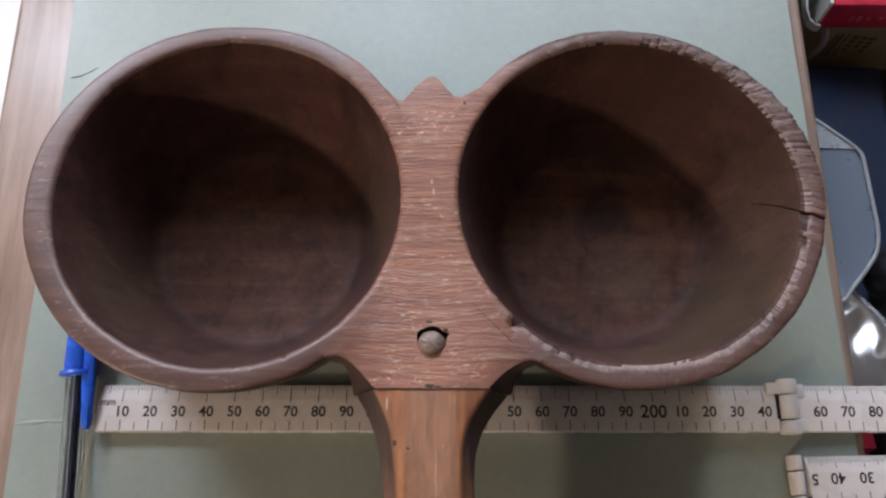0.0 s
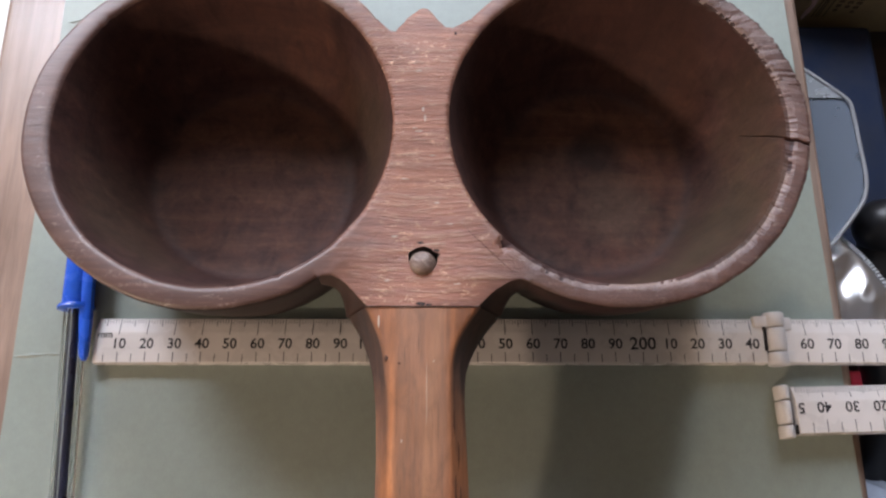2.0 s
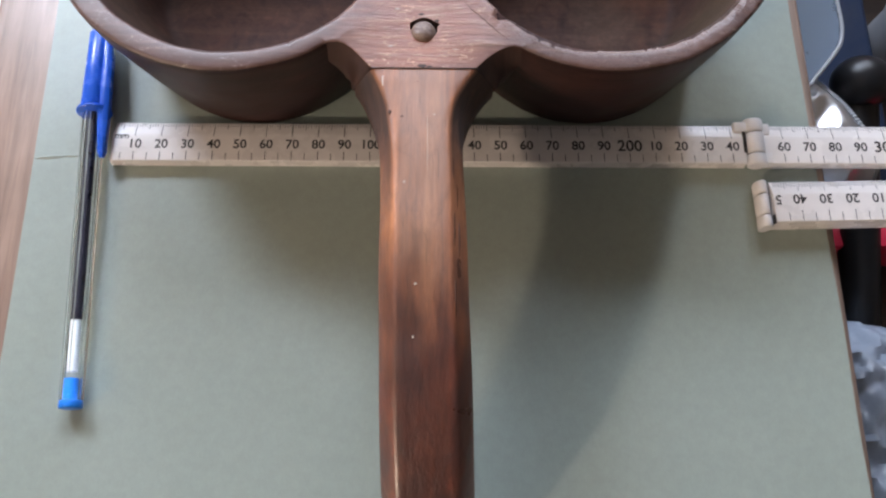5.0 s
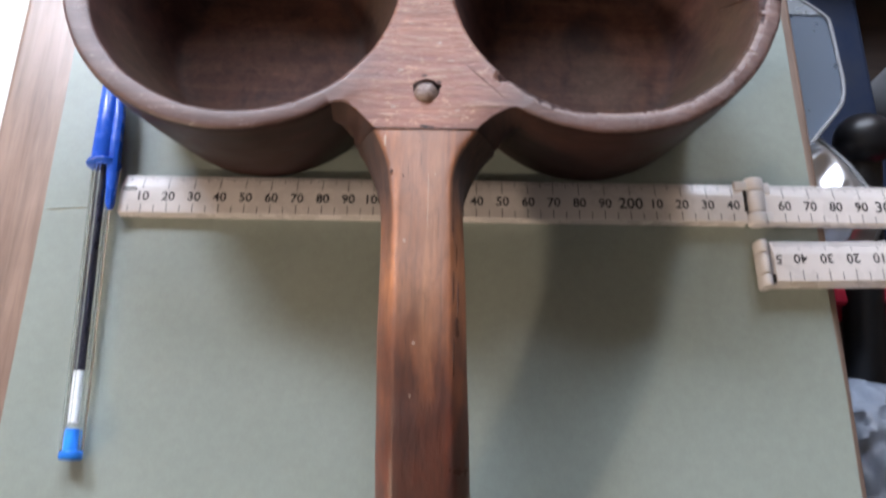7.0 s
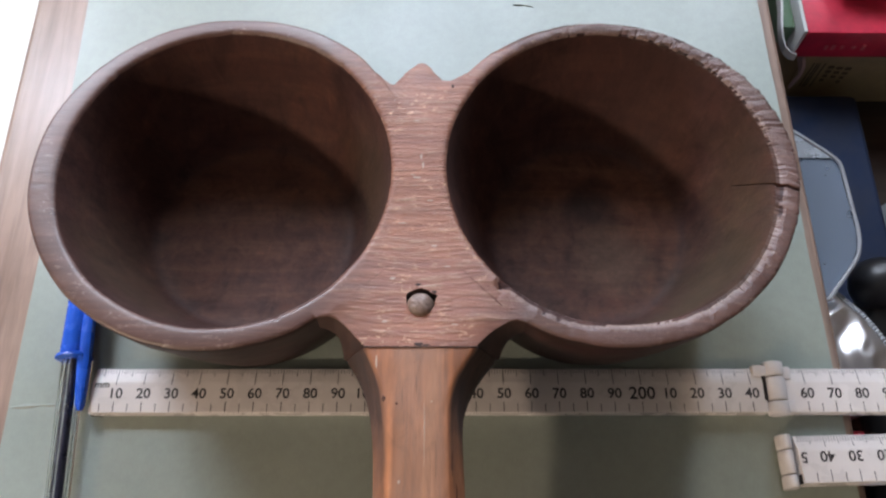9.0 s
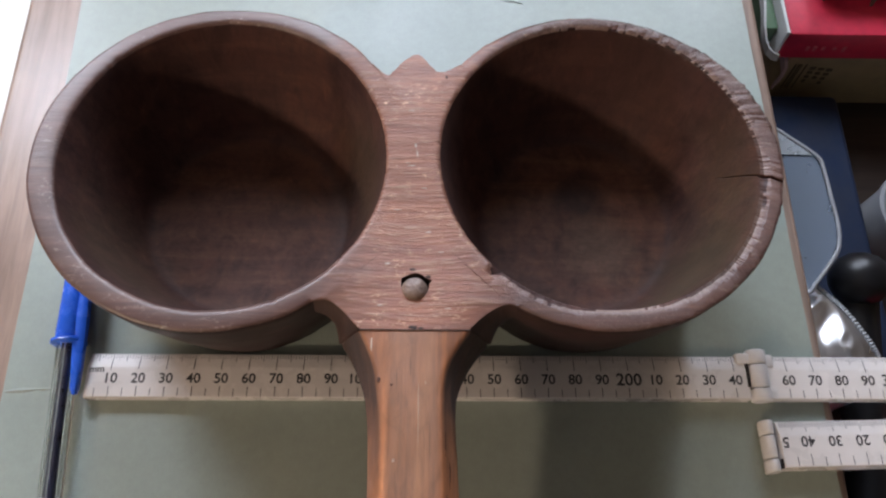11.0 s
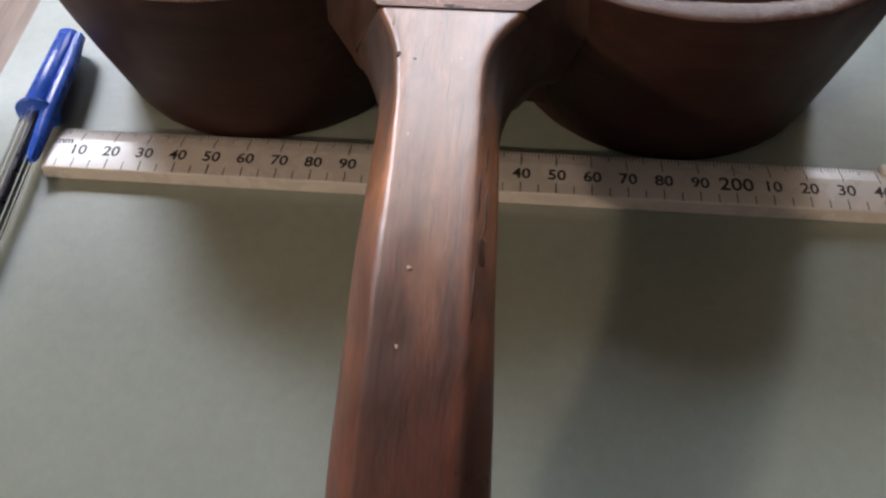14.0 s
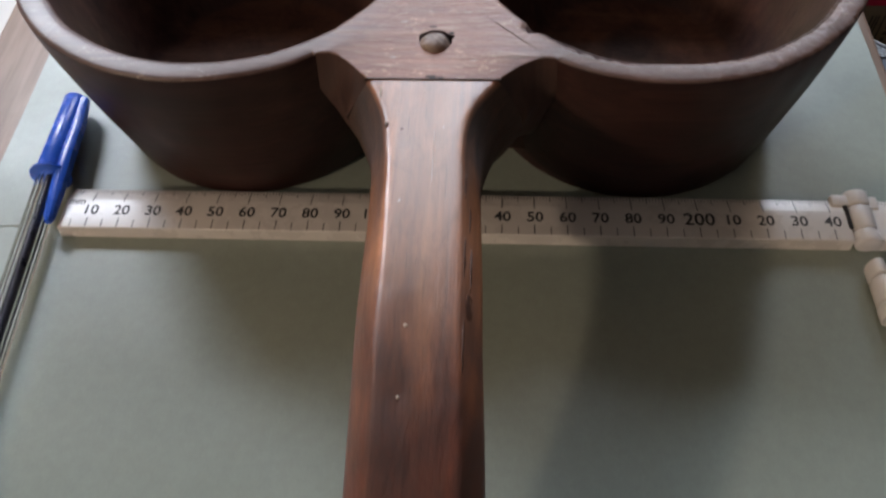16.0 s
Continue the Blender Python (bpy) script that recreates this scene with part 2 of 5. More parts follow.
pale.operation = "MULTIPLY"
l.new(ramp(n, l, strokes, [(0.52, grey(0)), (0.64, grey(0.8))]), pale.inputs[0])
l.new(broken.outputs[0], pale.inputs[1])
groove = n.new("ShaderNodeMath")
groove.operation = "MULTIPLY"
l.new(ramp(n, l, strokes, [(0.34, grey(0.65)), (0.45, grey(0))]), groove.inputs[0])
l.new(rough_part.outputs[0], groove.inputs[1])
worn_top = mix(n, l, pale.outputs[0], b.inputs["Base Color"].links[0].from_socket, (0.44, 0.29, 0.195))
l.new(mix(n, l, groove.outputs[0], worn_top, mix(n, l, 1.0, worn_top, (0.80, 0.75, 0.71), "MULTIPLY")), b.inputs["Base Color"])
ripple = n.new("ShaderNodeBump")
ripple.inputs["Distance"].default_value = 0.0026
l.new(rough_part.outputs[0], ripple.inputs["Strength"])
l.new(strokes, ripple.inputs["Height"])
l.new(b.inputs["Normal"].links[0].from_socket, ripple.inputs["Normal"])
l.new(ripple.outputs["Normal"], b.inputs["Normal"])

# pale splintered scuffs along the inner edge of the chipped rim
src = b.inputs["Base Color"].links[0].from_socket
dist = n.new("ShaderNodeVectorMath")
dist.operation = "DISTANCE"
dist.inputs[1].default_value = (0.1832, 0.0680, 0.061)
l.new(coords(n, l), dist.inputs[0])
jag = n.new("ShaderNodeMath")
jag.operation = "MULTIPLY_ADD"
jag.inputs[1].default_value = 0.0070
l.new(noise_tex(n, l, coords(n, l), 800, 5, 0.7, 0.6), jag.inputs[0])
l.new(dist.outputs["Value"], jag.inputs[2])
edge = n.new("ShaderNodeMapRange")
edge.inputs["From Min"].default_value, edge.inputs["From Max"].default_value = 0.0598, 0.0574
l.new(jag.outputs[0], edge.inputs["Value"])
far_side = n.new("ShaderNodeMapRange")
far_side.inputs["From Min"].default_value, far_side.inputs["From Max"].default_value = 0.139, 0.150
l.new(sep.outputs["X"], far_side.inputs["Value"])
both = n.new("ShaderNodeMath")
both.operation = "MULTIPLY"
l.new(edge.outputs[0], both.inputs[0])
l.new(far_side.outputs[0], both.inputs[1])
half = n.new("ShaderNodeMath")
half.operation = "MULTIPLY"
half.inputs[1].default_value = 0.50
l.new(both.outputs[0], half.inputs[0])
l.new(mix(n, l, half.outputs[0], src, (0.36, 0.26, 0.215)), b.inputs["Base Color"])
l.new(mix(n, l, both.outputs[0], b.inputs["Roughness"].links[0].from_socket, grey(0.5)), b.inputs["Roughness"])
splinter = n.new("ShaderNodeBump")
splinter.inputs["Distance"].default_value = 0.0007
amount = n.new("ShaderNodeMath")
amount.operation = "MULTIPLY"
amount.inputs[1].default_value = 0.7
l.new(far_side.outputs[0], amount.inputs[0])
l.new(amount.outputs[0], splinter.inputs["Strength"])
l.new(noise_tex(n, l, coords(n, l), 700, 5, 0.7, 0.8), splinter.inputs["Height"])
l.new(b.inputs["Normal"].links[0].from_socket, splinter.inputs["Normal"])
l.new(splinter.outputs["Normal"], b.inputs["Normal"])

# hand-worn darkening of the handle's grip, an uneven patina that begins half way down
n, l, b = M_HANDLE.node_tree.nodes, M_HANDLE.node_tree.links, M_HANDLE.node_tree.nodes["Principled BSDF"]
bump(n, l, b, noise_tex(n, l, coords(n, l, (1, 0.3, 1)), 170, 4, 0.6, 0.5), 0.5, 0.0010, b.inputs["Normal"].links[0].from_socket)
src = b.inputs["Base Color"].links[0].from_socket
sep = n.new("ShaderNodeSeparateXYZ")
l.new(coords(n, l), sep.inputs[0])
wob = noise_tex(n, l, coords(n, l, (1, 0.3, 1)), 90, 4, 0.6)
add = n.new("ShaderNodeMath")
add.operation = "MULTIPLY_ADD"
add.inputs[1].default_value = 0.06
l.new(wob, add.inputs[0])
l.new(sep.outputs["Y"], add.inputs[2])
rng = n.new("ShaderNodeMapRange")
# rubbed greyish top near the neck, with some window glare put into the colour
rubbed_glare = n.new("ShaderNodeMapRange")
rubbed_glare.inputs["From Min"].default_value, rubbed_glare.inputs["From Max"].default_value = -0.040, -0.014
rubbed_glare.inputs["To Max"].default_value = 0.55
l.new(add.outputs[0], rubbed_glare.inputs["Value"])
off = n.new("ShaderNodeMath")
off.operation = "SUBTRACT"
off.inputs[1].default_value = 0.1207
l.new(sep.outputs["X"], off.inputs[0])
ab = n.new("ShaderNodeMath")
ab.operation = "ABSOLUTE"
l.new(off.outputs[0], ab.inputs[0])
flat_top = n.new("ShaderNodeMapRange")
flat_top.inputs["From Min"].default_value, flat_top.inputs["From Max"].default_value = 0.0088, 0.0060
l.new(ab.outputs[0], flat_top.inputs["Value"])
on_top = n.new("ShaderNodeMath")
on_top.operation = "MULTIPLY"
l.new(rubbed_glare.outputs[0], on_top.inputs[0])
l.new(flat_top.outputs[0], on_top.inputs[1])
src = mix(n, l, on_top.outputs[0], src, mix(n, l, 0.55, src, (0.27, 0.185, 0.130)))
rng.inputs["From Min"].default_value, rng.inputs["From Max"].default_value = -0.012, -0.058
l.new(add.outputs[0], rng.inputs["Value"])
src = mix(n, l, rng.outputs[0], src, mix(n, l, 1.0, src, (0.33, 0.18, 0.15), "MULTIPLY"))
# grime on the flared neck sides, with their shade put into the colour
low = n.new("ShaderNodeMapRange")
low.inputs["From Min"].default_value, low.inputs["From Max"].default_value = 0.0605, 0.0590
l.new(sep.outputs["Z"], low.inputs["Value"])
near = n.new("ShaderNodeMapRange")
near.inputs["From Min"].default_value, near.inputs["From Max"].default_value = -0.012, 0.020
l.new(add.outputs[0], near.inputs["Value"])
grime_shade = n.new("ShaderNodeMath")
grime_shade.operation = "MULTIPLY"
l.new(low.outputs[0], grime_shade.inputs[0])
l.new(near.outputs[0], grime_shade.inputs[1])
src = mix(n, l, grime_shade.outputs[0], src, mix(n, l, 1.0, src, (0.19, 0.21, 0.30), "MULTIPLY"))
bare = n.new("ShaderNodeMath")
bare.operation = "MULTIPLY_ADD"
bare.inputs[1].default_value, bare.inputs[2].default_value = -0.9, 0.9
l.new(grime_shade.outputs[0], bare.inputs[0])
l.new(bare.outputs[0], b.inputs["Coat Weight"])
l.new(mix(n, l, grime_shade.outputs[0], b.inputs["Roughness"].links[0].from_socket, grey(0.75)), b.inputs["Roughness"])
# open pores and fine pale scratches along the grain, dark blotches on the grip
pores = noise_tex(n, l, coords(n, l, (1, 0.035, 1)), 1500, 3, 0.6)
src = mix(n, l, 0.8, src, ramp(n, l, pores, [(0.28, grey(0.45)), (0.36, grey(1.0)), (0.66, grey(1.0)), (0.76, grey(1.3))]), "MULTIPLY")
# edges of the flat top rubbed pale, broken here and there
rub = n.new("ShaderNodeMath")
rub.operation = "MULTIPLY_ADD"
rub.inputs[1].default_value = 0.0022
l.new(noise_tex(n, l, coords(n, l, (1, 0.25, 1)), 160, 4, 0.65), rub.inputs[0])
l.new(ab.outputs[0], rub.inputs[2])
edge_in = n.new("ShaderNodeMapRange")
edge_in.inputs["From Min"].default_value, edge_in.inputs["From Max"].default_value = 0.0083, 0.0092
l.new(rub.outputs[0], edge_in.inputs["Value"])
edge_out = n.new("ShaderNodeMapRange")
edge_out.inputs["From Min"].default_value, edge_out.inputs["From Max"].default_value = 0.0112, 0.0100
l.new(rub.outputs[0], edge_out.inputs["Value"])
below = n.new("ShaderNodeMapRange")
below.inputs["From Min"].default_value, below.inputs["From Max"].default_value, below.inputs["To Max"].default_value = -0.002, -0.014, 0.65
l.new(sep.outputs["Y"], below.inputs["Value"])
arris = n.new("ShaderNodeMath")
arris.operation = "MULTIPLY"
l.new(edge_in.outputs[0], arris.inputs[0])
l.new(edge_out.outputs[0], arris.inputs[1])
arris_on = n.new("ShaderNodeMath")
arris_on.operation = "MULTIPLY"
l.new(arris.outputs[0], arris_on.inputs[0])
l.new(below.outputs[0], arris_on.inputs[1])
src = mix(n, l, arris_on.outputs[0], src, mix(n, l, 1.0, src, (1.7, 1.75, 1.8), "MULTIPLY"))
mottle = noise_tex(n, l, coords(n, l, (1, 0.35, 1)), 210, 5, 0.7, 0.6)
src = mix(n, l, 0.6, src, ramp(n, l, mottle, [(0.30, grey(0.55)), (0.50, grey(1.0)), (0.72, grey(1.25))]), "MULTIPLY")
blot = noise_tex(n, l, coords(n, l, (1, 0.45, 1)), 75, 5, 0.7, 0.5)
blotted = n.new("ShaderNodeMath")
blotted.operation = "MULTIPLY"
l.new(ramp(n, l, blot, [(0.50, grey(0)), (0.66, grey(0.55))]), blotted.inputs[0])
l.new(rng.outputs[0], blotted.inputs[1])
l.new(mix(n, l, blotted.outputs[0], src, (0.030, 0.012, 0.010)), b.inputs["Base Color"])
bump(n, l, b, pores, 0.22, 0.0005, b.inputs["Normal"].links[0].from_socket)

M_CARD, n, l, b = material("green_card", (0.4, 0.43, 0.36), 0.42)
base = ramp(n, l, noise_tex(n, l, coords(n, l), 9, 3), [(0.3, (0.270, 0.312, 0.274)), (0.7, (0.306, 0.350, 0.308))])
fib = noise_tex(n, l, coords(n, l, (1, 0.4, 1)), 1500, 4, 0.7)
base = mix(n, l, 0.5, base, ramp(n, l, noise_tex(n, l, coords(n, l), 260, 4, 0.65), [(0.35, grey(0.90)), (0.65, grey(1.04))]), "MULTIPLY")
l.new(mix(n, l, 0.25, base, ramp(n, l, fib, [(0.3, grey(0.75)), (0.7, grey(1.0))]), "MULTIPLY"), b.inputs["Base Color"])
l.new(ramp(n, l, noise_tex(n, l, coords(n, l), 40, 4), [(0.3, grey(0.36)), (0.7, grey(0.46))]), b.inputs["Roughness"])
b.inputs["Specular IOR Level"].default_value = 0.65
nr = bump(n, l, b, fib, 0.25, 0.0001)
bump(n, l, b, noise_tex(n, l, coords(n, l, (1, 0.5, 1)), 14, 2), 0.3, 0.003, nr)


def plastic(name, colour, rough, dirt=0.85, scale=120, relief=0.05):
    m, n, l, b = material(name, colour, rough)
    f = noise_tex(n, l, coords(n, l), scale, 5, 0.6)
    l.new(mix(n, l, 1.0, colour, ramp(n, l, f, [(0.3, grey(dirt)), (0.65, grey(1.0))]), "MULTIPLY"), b.inputs["Base Color"])
    l.new(ramp(n, l, f, [(0.3, grey(rough * 0.8)), (0.7, grey(min(1, rough * 1.3)))]), b.inputs["Roughness"])
    bump(n, l, b, noise_tex(n, l, coords(n, l), scale * 8, 3), relief, 0.0003)
    return m


def clear(name, colour, rough, ior=1.46):
    m, n, l, b = material(name, colour, rough)
    b.inputs["Transmission Weight"].default_value = 1.0
    b.inputs["IOR"].default_value = ior
    f = noise_tex(n, l, coords(n, l), 90, 4)
    l.new(ramp(n, l, f, [(0.3, grey(rough)), (0.7, grey(rough + 0.12))]), b.inputs["Roughness"])
    return m


M_RULE = plastic("white_rule_plastic", (0.74, 0.70, 0.68), 0.27, 0.9, 70)
M_HINGE = plastic("beige_hinge_plastic", (0.72, 0.69, 0.68), 0.3, 0.85, 90)
M_INK = plastic("black_print", (0.035, 0.032, 0.035), 0.5)
M_SLOT = plastic("dark_gap", (0.02, 0.016, 0.014), 0.8)
M_GAP = plastic("dark_brown_gap", (0.035, 0.018, 0.013), 0.8)
M_HANDLE_DARK = plastic("brown_dent", (0.09, 0.035, 0.018), 0.6)
M_BLUE = plastic("blue_cap_plastic", (0.022, 0.125, 0.74), 0.25, 0.8)
M_PLUG = plastic("bright_blue_plastic", (0.020, 0.215, 0.80), 0.3, 0.85)
M_TUBE = plastic("milky_tube", (0.62, 0.66, 0.68), 0.3, 0.9)
M_CLEAR = clear("clear_pen_plastic", (0.96, 0.97, 0.98), 0.03, 1.28)
M_PENINK = plastic("dark_ink", (0.006, 0.007, 0.02), 0.3)
M_RED = plastic("red_card", (0.80, 0.035, 0.085), 0.35, 0.7, 60)
M_WHITE = plastic("white_paper", (0.8, 0.8, 0.79), 0.5, 0.95, 40)
M_TAN = plastic("tan_card", (0.34, 0.25, 0.13), 0.5, 0.7, 90)
M_PRINT = plastic("brown_print", (0.10, 0.070, 0.040), 0.6)
M_REDPRINT = plastic("pale_pink_print", (0.80, 0.16, 0.20), 0.5)
M_PINK = plastic("pale_pink_paper", (0.52, 0.36, 0.35), 0.6)
M_LINING = plastic("green_lining", (0.13, 0.22, 0.13), 0.6)
M_NAVY = plastic("navy_cloth", (0.008, 0.020, 0.058), 0.7, 0.6, 45, 0.3)
M_BLACK = plastic("black_rubber", (0.012, 0.012, 0.014), 0.35, 0.7, 80)
M_GREYP = plastic("grey_plastic", (0.35, 0.36, 0.38), 0.35, 0.85, 60)
M_FILM = clear("cloudy_film", (0.52, 0.62, 0.75), 0.25, 1.2)
M_FILM.node_tree.nodes["Principled BSDF"].inputs["Transmission Weight"].default_value = 0.72
M_FOLD = clear("clear_film_fold", (0.78, 0.84, 0.90), 0.2, 1.15)
M_FOLD.node_tree.nodes["Principled BSDF"].inputs["Transmission Weight"].default_value = 0.6
M_BAG = plastic("pale_blue_film", (0.42, 0.48, 0.58), 0.2, 0.75, 50)
M_PEG = wood("peg_wood", (0.16, 0.10, 0.078), (0.25, 0.17, 0.135), (0.34, 0.25, 0.20), 2, (0.25, 0.4), 1.2, 0.6)
M_FLECK = plastic("pale_fleck", (0.5, 0.40, 0.32), 0.6)
M_WALL = plastic("brown_wall_paint", (0.36, 0.33, 0.30), 0.8, 0.93, 8)
M_PALE = plastic("pale_wall_paint", (0.44, 0.42, 0.39), 0.8, 0.93, 8)
M_CEIL = plastic("dull_ceiling_paint", (0.52, 0.52, 0.51), 0.8, 0.95, 8)
M_FLOOR = wood("floor_wood", (0.09, 0.05, 0.03), (0.15, 0.09, 0.055), (0.2, 0.13, 0.08), 1, (0.3, 0.5), 0.1, 0.15)

M_FOIL, n, l, b = material("silver_foil", (0.82, 0.83, 0.85), 0.22, 1.0)
l.new(ramp(n, l, noise_tex(n, l, coords(n, l), 60, 4), [(0.3, grey(0.25)), (0.7, grey(0.5))]), b.inputs["Roughness"])
bump(n, l, b, noise_tex(n, l, coords(n, l), 38, 3, 0.5, 1.2), 0.10, 0.004)
M_SEAM = plastic("dull_grey_foil", (0.42, 0.43, 0.45), 0.4)


# ---- building helpers ----
def mesh_of(name, bm, mat, smooth=35):
    me = bpy.data.meshes.new(name)
    bm.normal_update()
    bm.to_mesh(me)
    bm.free()
    me.materials.append(mat)
    if smooth:
        me.polygons.foreach_set("use_smooth", [True] * len(me.polygons))
        me.set_sharp_from_angle(angle=radians(smooth))
    me.update()
    return me


def part(name, bm, mat, parent, label="", smooth=35):
    ob = new(name, mesh_of(name, bm, mat, smooth))
    ob.parent = parent
    if parent is not None:
        ob.matrix_parent_inverse = WORLD_OF[parent.name].inverted()
        WORLD_OF[ob.name] = Matrix()
    return tagged(ob, label)


WORLD_OF = {}


def thing(name, at, label, category, group="", kind=""):
    ob = new(name)
    ob.empty_display_size = 0.01
    ob.location = at
    WORLD_OF[ob.name] = Matrix.Translation(at)
    return tagged(ob, label, category, group, kind)


def box(x0, x1, y0, y1, z0, z1, bevel=0.0, segs=2):
    bm = bmesh.new()
    bmesh.ops.create_cube(bm, size=1)
    for v in bm.verts:
        v.co = ((x0, x1)[v.co.x > 0], (y0, y1)[v.co.y > 0], (z0, z1)[v.co.z > 0])
    if bevel:
        bmesh.ops.bevel(bm, geom=bm.edges[:], offset=bevel, segments=segs, profile=0.5, affect="EDGES")
    return bm


def loft(loops, cap0=True, cap1=True, closed=True):
    bm = bmesh.new()
    rows = [[bm.verts.new(p) for p in lp] for lp in loops]
    k = len(rows[0])
    for a, c in zip(rows, rows[1:]):
        for i in range(k if closed else k - 1):
            j = (i + 1) % k
            bm.faces.new((a[i], a[j], c[j], c[i]))
    if cap0:
        bm.faces.new(rows[0][::-1])
    if cap1:
        bm.faces.new(rows[-1])
    bmesh.ops.recalc_face_normals(bm, faces=bm.faces)
    return bm


def rod(p0, p1, r0, r1=None, segs=20, bevel=0.0, flat=0.0):
    """A rod with rounded ends from p0 to p1."""
    p0, p1, r1 = Vector(p0), Vector(p1), r0 if r1 is None else r1
    d = p1 - p0
    q = d.to_track_quat("Z", "Y").to_matrix()
    L = d.length
    st = [(0, r0 - bevel), (bevel * 0.4, r0 - bevel * 0.3), (bevel, r0), (L - bevel, r1), (L - bevel * 0.4, r1 - bevel * 0.3), (L, r1 - bevel)] if bevel else [(0, r0), (L, r1)]
    return loft([[p0 + q @ Vector((r * math.cos(a), r * math.sin(a), h)) for a in [2 * math.pi * (i + 0.5) / segs for i in range(segs)]] for h, r in st])


def join(*bms):
    out = bmesh.new()
    for bmx in bms:
        me = bpy.data.meshes.new("tmp")
        bmx.to_mesh(me)
        bmx.free()
        out.from_mesh(me)
        bpy.data.meshes.remove(me)
    return out


def cut(bm, cutter):
    """bm with cutter taken away."""
    a = new("a", mesh_of("a", bm, M_SLOT, 0))
    c = new("c", mesh_of("c", cutter, M_SLOT, 0))
    md = a.modifiers.new("cut", "BOOLEAN")
    md.operation, md.object, md.solver = "DIFFERENCE", c, "EXACT"
    bpy.context.view_layer.update()
    me = bpy.data.meshes.new_from_object(a.evaluated_get(bpy.context.evaluated_depsgraph_get()))
    out = bmesh.new()
    out.from_mesh(me)
    bpy.data.objects.remove(a)
    bpy.data.objects.remove(c)
    bpy.data.meshes.remove(me)
    return out


def wobble(bm, amount, scale, seed=0.0):
    for v in bm.verts:
        v.co += noise.noise_vector(v.co * scale + Vector((seed, seed, seed))) * amount
    return bm


def lettering(text, size, m):
    cu = bpy.data.curves.new("text", "FONT")
    cu.body, cu.size, cu.align_x, cu.align_y, cu.offset = text, size, "CENTER", "CENTER", size * 0.018
    cu.resolution_u = 3
    ob = new("text", cu)
    bpy.context.view_layer.update()
    me = bpy.data.meshes.new_from_object(ob.evaluated_get(bpy.context.evaluated_depsgraph_get()))
    bpy.data.objects.remove(ob)
    bm = bmesh.new()
    bm.from_mesh(me)
    bpy.data.meshes.remove(me)
    bmesh.ops.transform(bm, matrix=m, verts=bm.verts)
    return bm


# ---- the room ----
FLOOR_Z, CEIL_Z, DESK_Z = -0.86, 2.1, -0.135
RX0, RX1, RY0 = WEST_X, 2.2, SOUTH_Y


def shell(name, bm, mat, label, category):
    return tagged(new(name, mesh_of(name, bm, mat, 0)), label, category, "", "structure")


shell("floor", box(RX0 - 0.1, RX1 + 0.1, RY0 - 0.25, WALL_Y + 0.25, FLOOR_Z - 0.1, FLOOR_Z), M_FLOOR, "brown wooden floor of the room", "floor")
shell("ceiling", box(RX0 - 0.1, RX1 + 0.1, RY0 - 0.25, WALL_Y + 0.25, CEIL_Z, CEIL_Z + 0.1), M_CEIL, "dull painted ceiling of the room", "ceiling")
shell("wall_west", box(RX0 - 0.1, RX0, RY0, WALL_Y, FLOOR_Z, CEIL_Z), M_WALL, "dull brown painted plain room wall", "wall")
side = thing("window_2", ((SIDE_X0 + SIDE_X1) / 2, RY0, SIDE_Z0), "small white-framed window letting in warm daylight", "window", "", "structure")
for x0, x1, z0, z1 in ((SIDE_X0, SIDE_X1, SIDE_Z0, SIDE_Z0 + 0.03), (SIDE_X0, SIDE_X1, SIDE_Z1 - 0.03, SIDE_Z1), (SIDE_X0, SIDE_X0 + 0.03, SIDE_Z0 + 0.03, SIDE_Z1 - 0.03), (SIDE_X1 - 0.03, SIDE_X1, SIDE_Z0 + 0.03, SIDE_Z1 - 0.03)):
    part("window_frame", box(x0 + 0.001, x1 - 0.001, RY0 - 0.12, RY0 - 0.08, z0, z1, 0.004), M_WHITE, side)
shell("wall_east", box(RX1, RX1 + 0.1, RY0, WALL_Y, FLOOR_Z, CEIL_Z), M_WALL, "dull brown painted plain room wall", "wall")
shell("wall_south", join(
    box(RX0 - 0.1, SIDE_X0, RY0 - 0.15, RY0, FLOOR_Z, CEIL_Z), box(SIDE_X1, RX1 + 0.1, RY0 - 0.15, RY0, FLOOR_Z, CEIL_Z),
    box(SIDE_X0, SIDE_X1, RY0 - 0.15, RY0, FLOOR_Z, SIDE_Z0), box(SIDE_X0, SIDE_X1, RY0 - 0.15, RY0, SIDE_Z1, CEIL_Z)),
    M_PALE, "cream painted wall with a small window", "wall")
gaps = [RX0 - 0.15] + [x for w in WINDOWS for x in w[:2]] + [RX1 + 0.1]
shell("wall_north", join(
    *[box(gaps[i], gaps[i + 1], WALL_Y, WALL_Y + 0.15, FLOOR_Z, CEIL_Z) for i in range(0, len(gaps), 2)],
    *[box(w[0], w[1], WALL_Y, WALL_Y + 0.15, FLOOR_Z, w[2]) for w in WINDOWS], *[box(w[0], w[1], WALL_Y, WALL_Y + 0.15, w[3], CEIL_Z) for w in WINDOWS]),
    M_WALL, "painted wall with three windows", "wall")
for k, (a, c, wz0, wz1, watts) in enumerate(WINDOWS):
    window = thing("window_%d" % (k + 3), ((a + c) / 2, WALL_Y, wz0), "white-framed window letting in daylight", "window", "", "structure")
    for x0, x1, z0, z1 in ((a, c, wz0, wz0 + 0.03), (a, c, wz1 - 0.03, wz1), (a, a + 0.03, wz0 + 0.03, wz1 - 0.03), (c - 0.03, c, wz0 + 0.03, wz1 - 0.03)):
        part("window_frame", box(x0 + 0.001, x1 - 0.001, WALL_Y + 0.08, WALL_Y + 0.12, z0, z1, 0.004), M_WHITE, window)

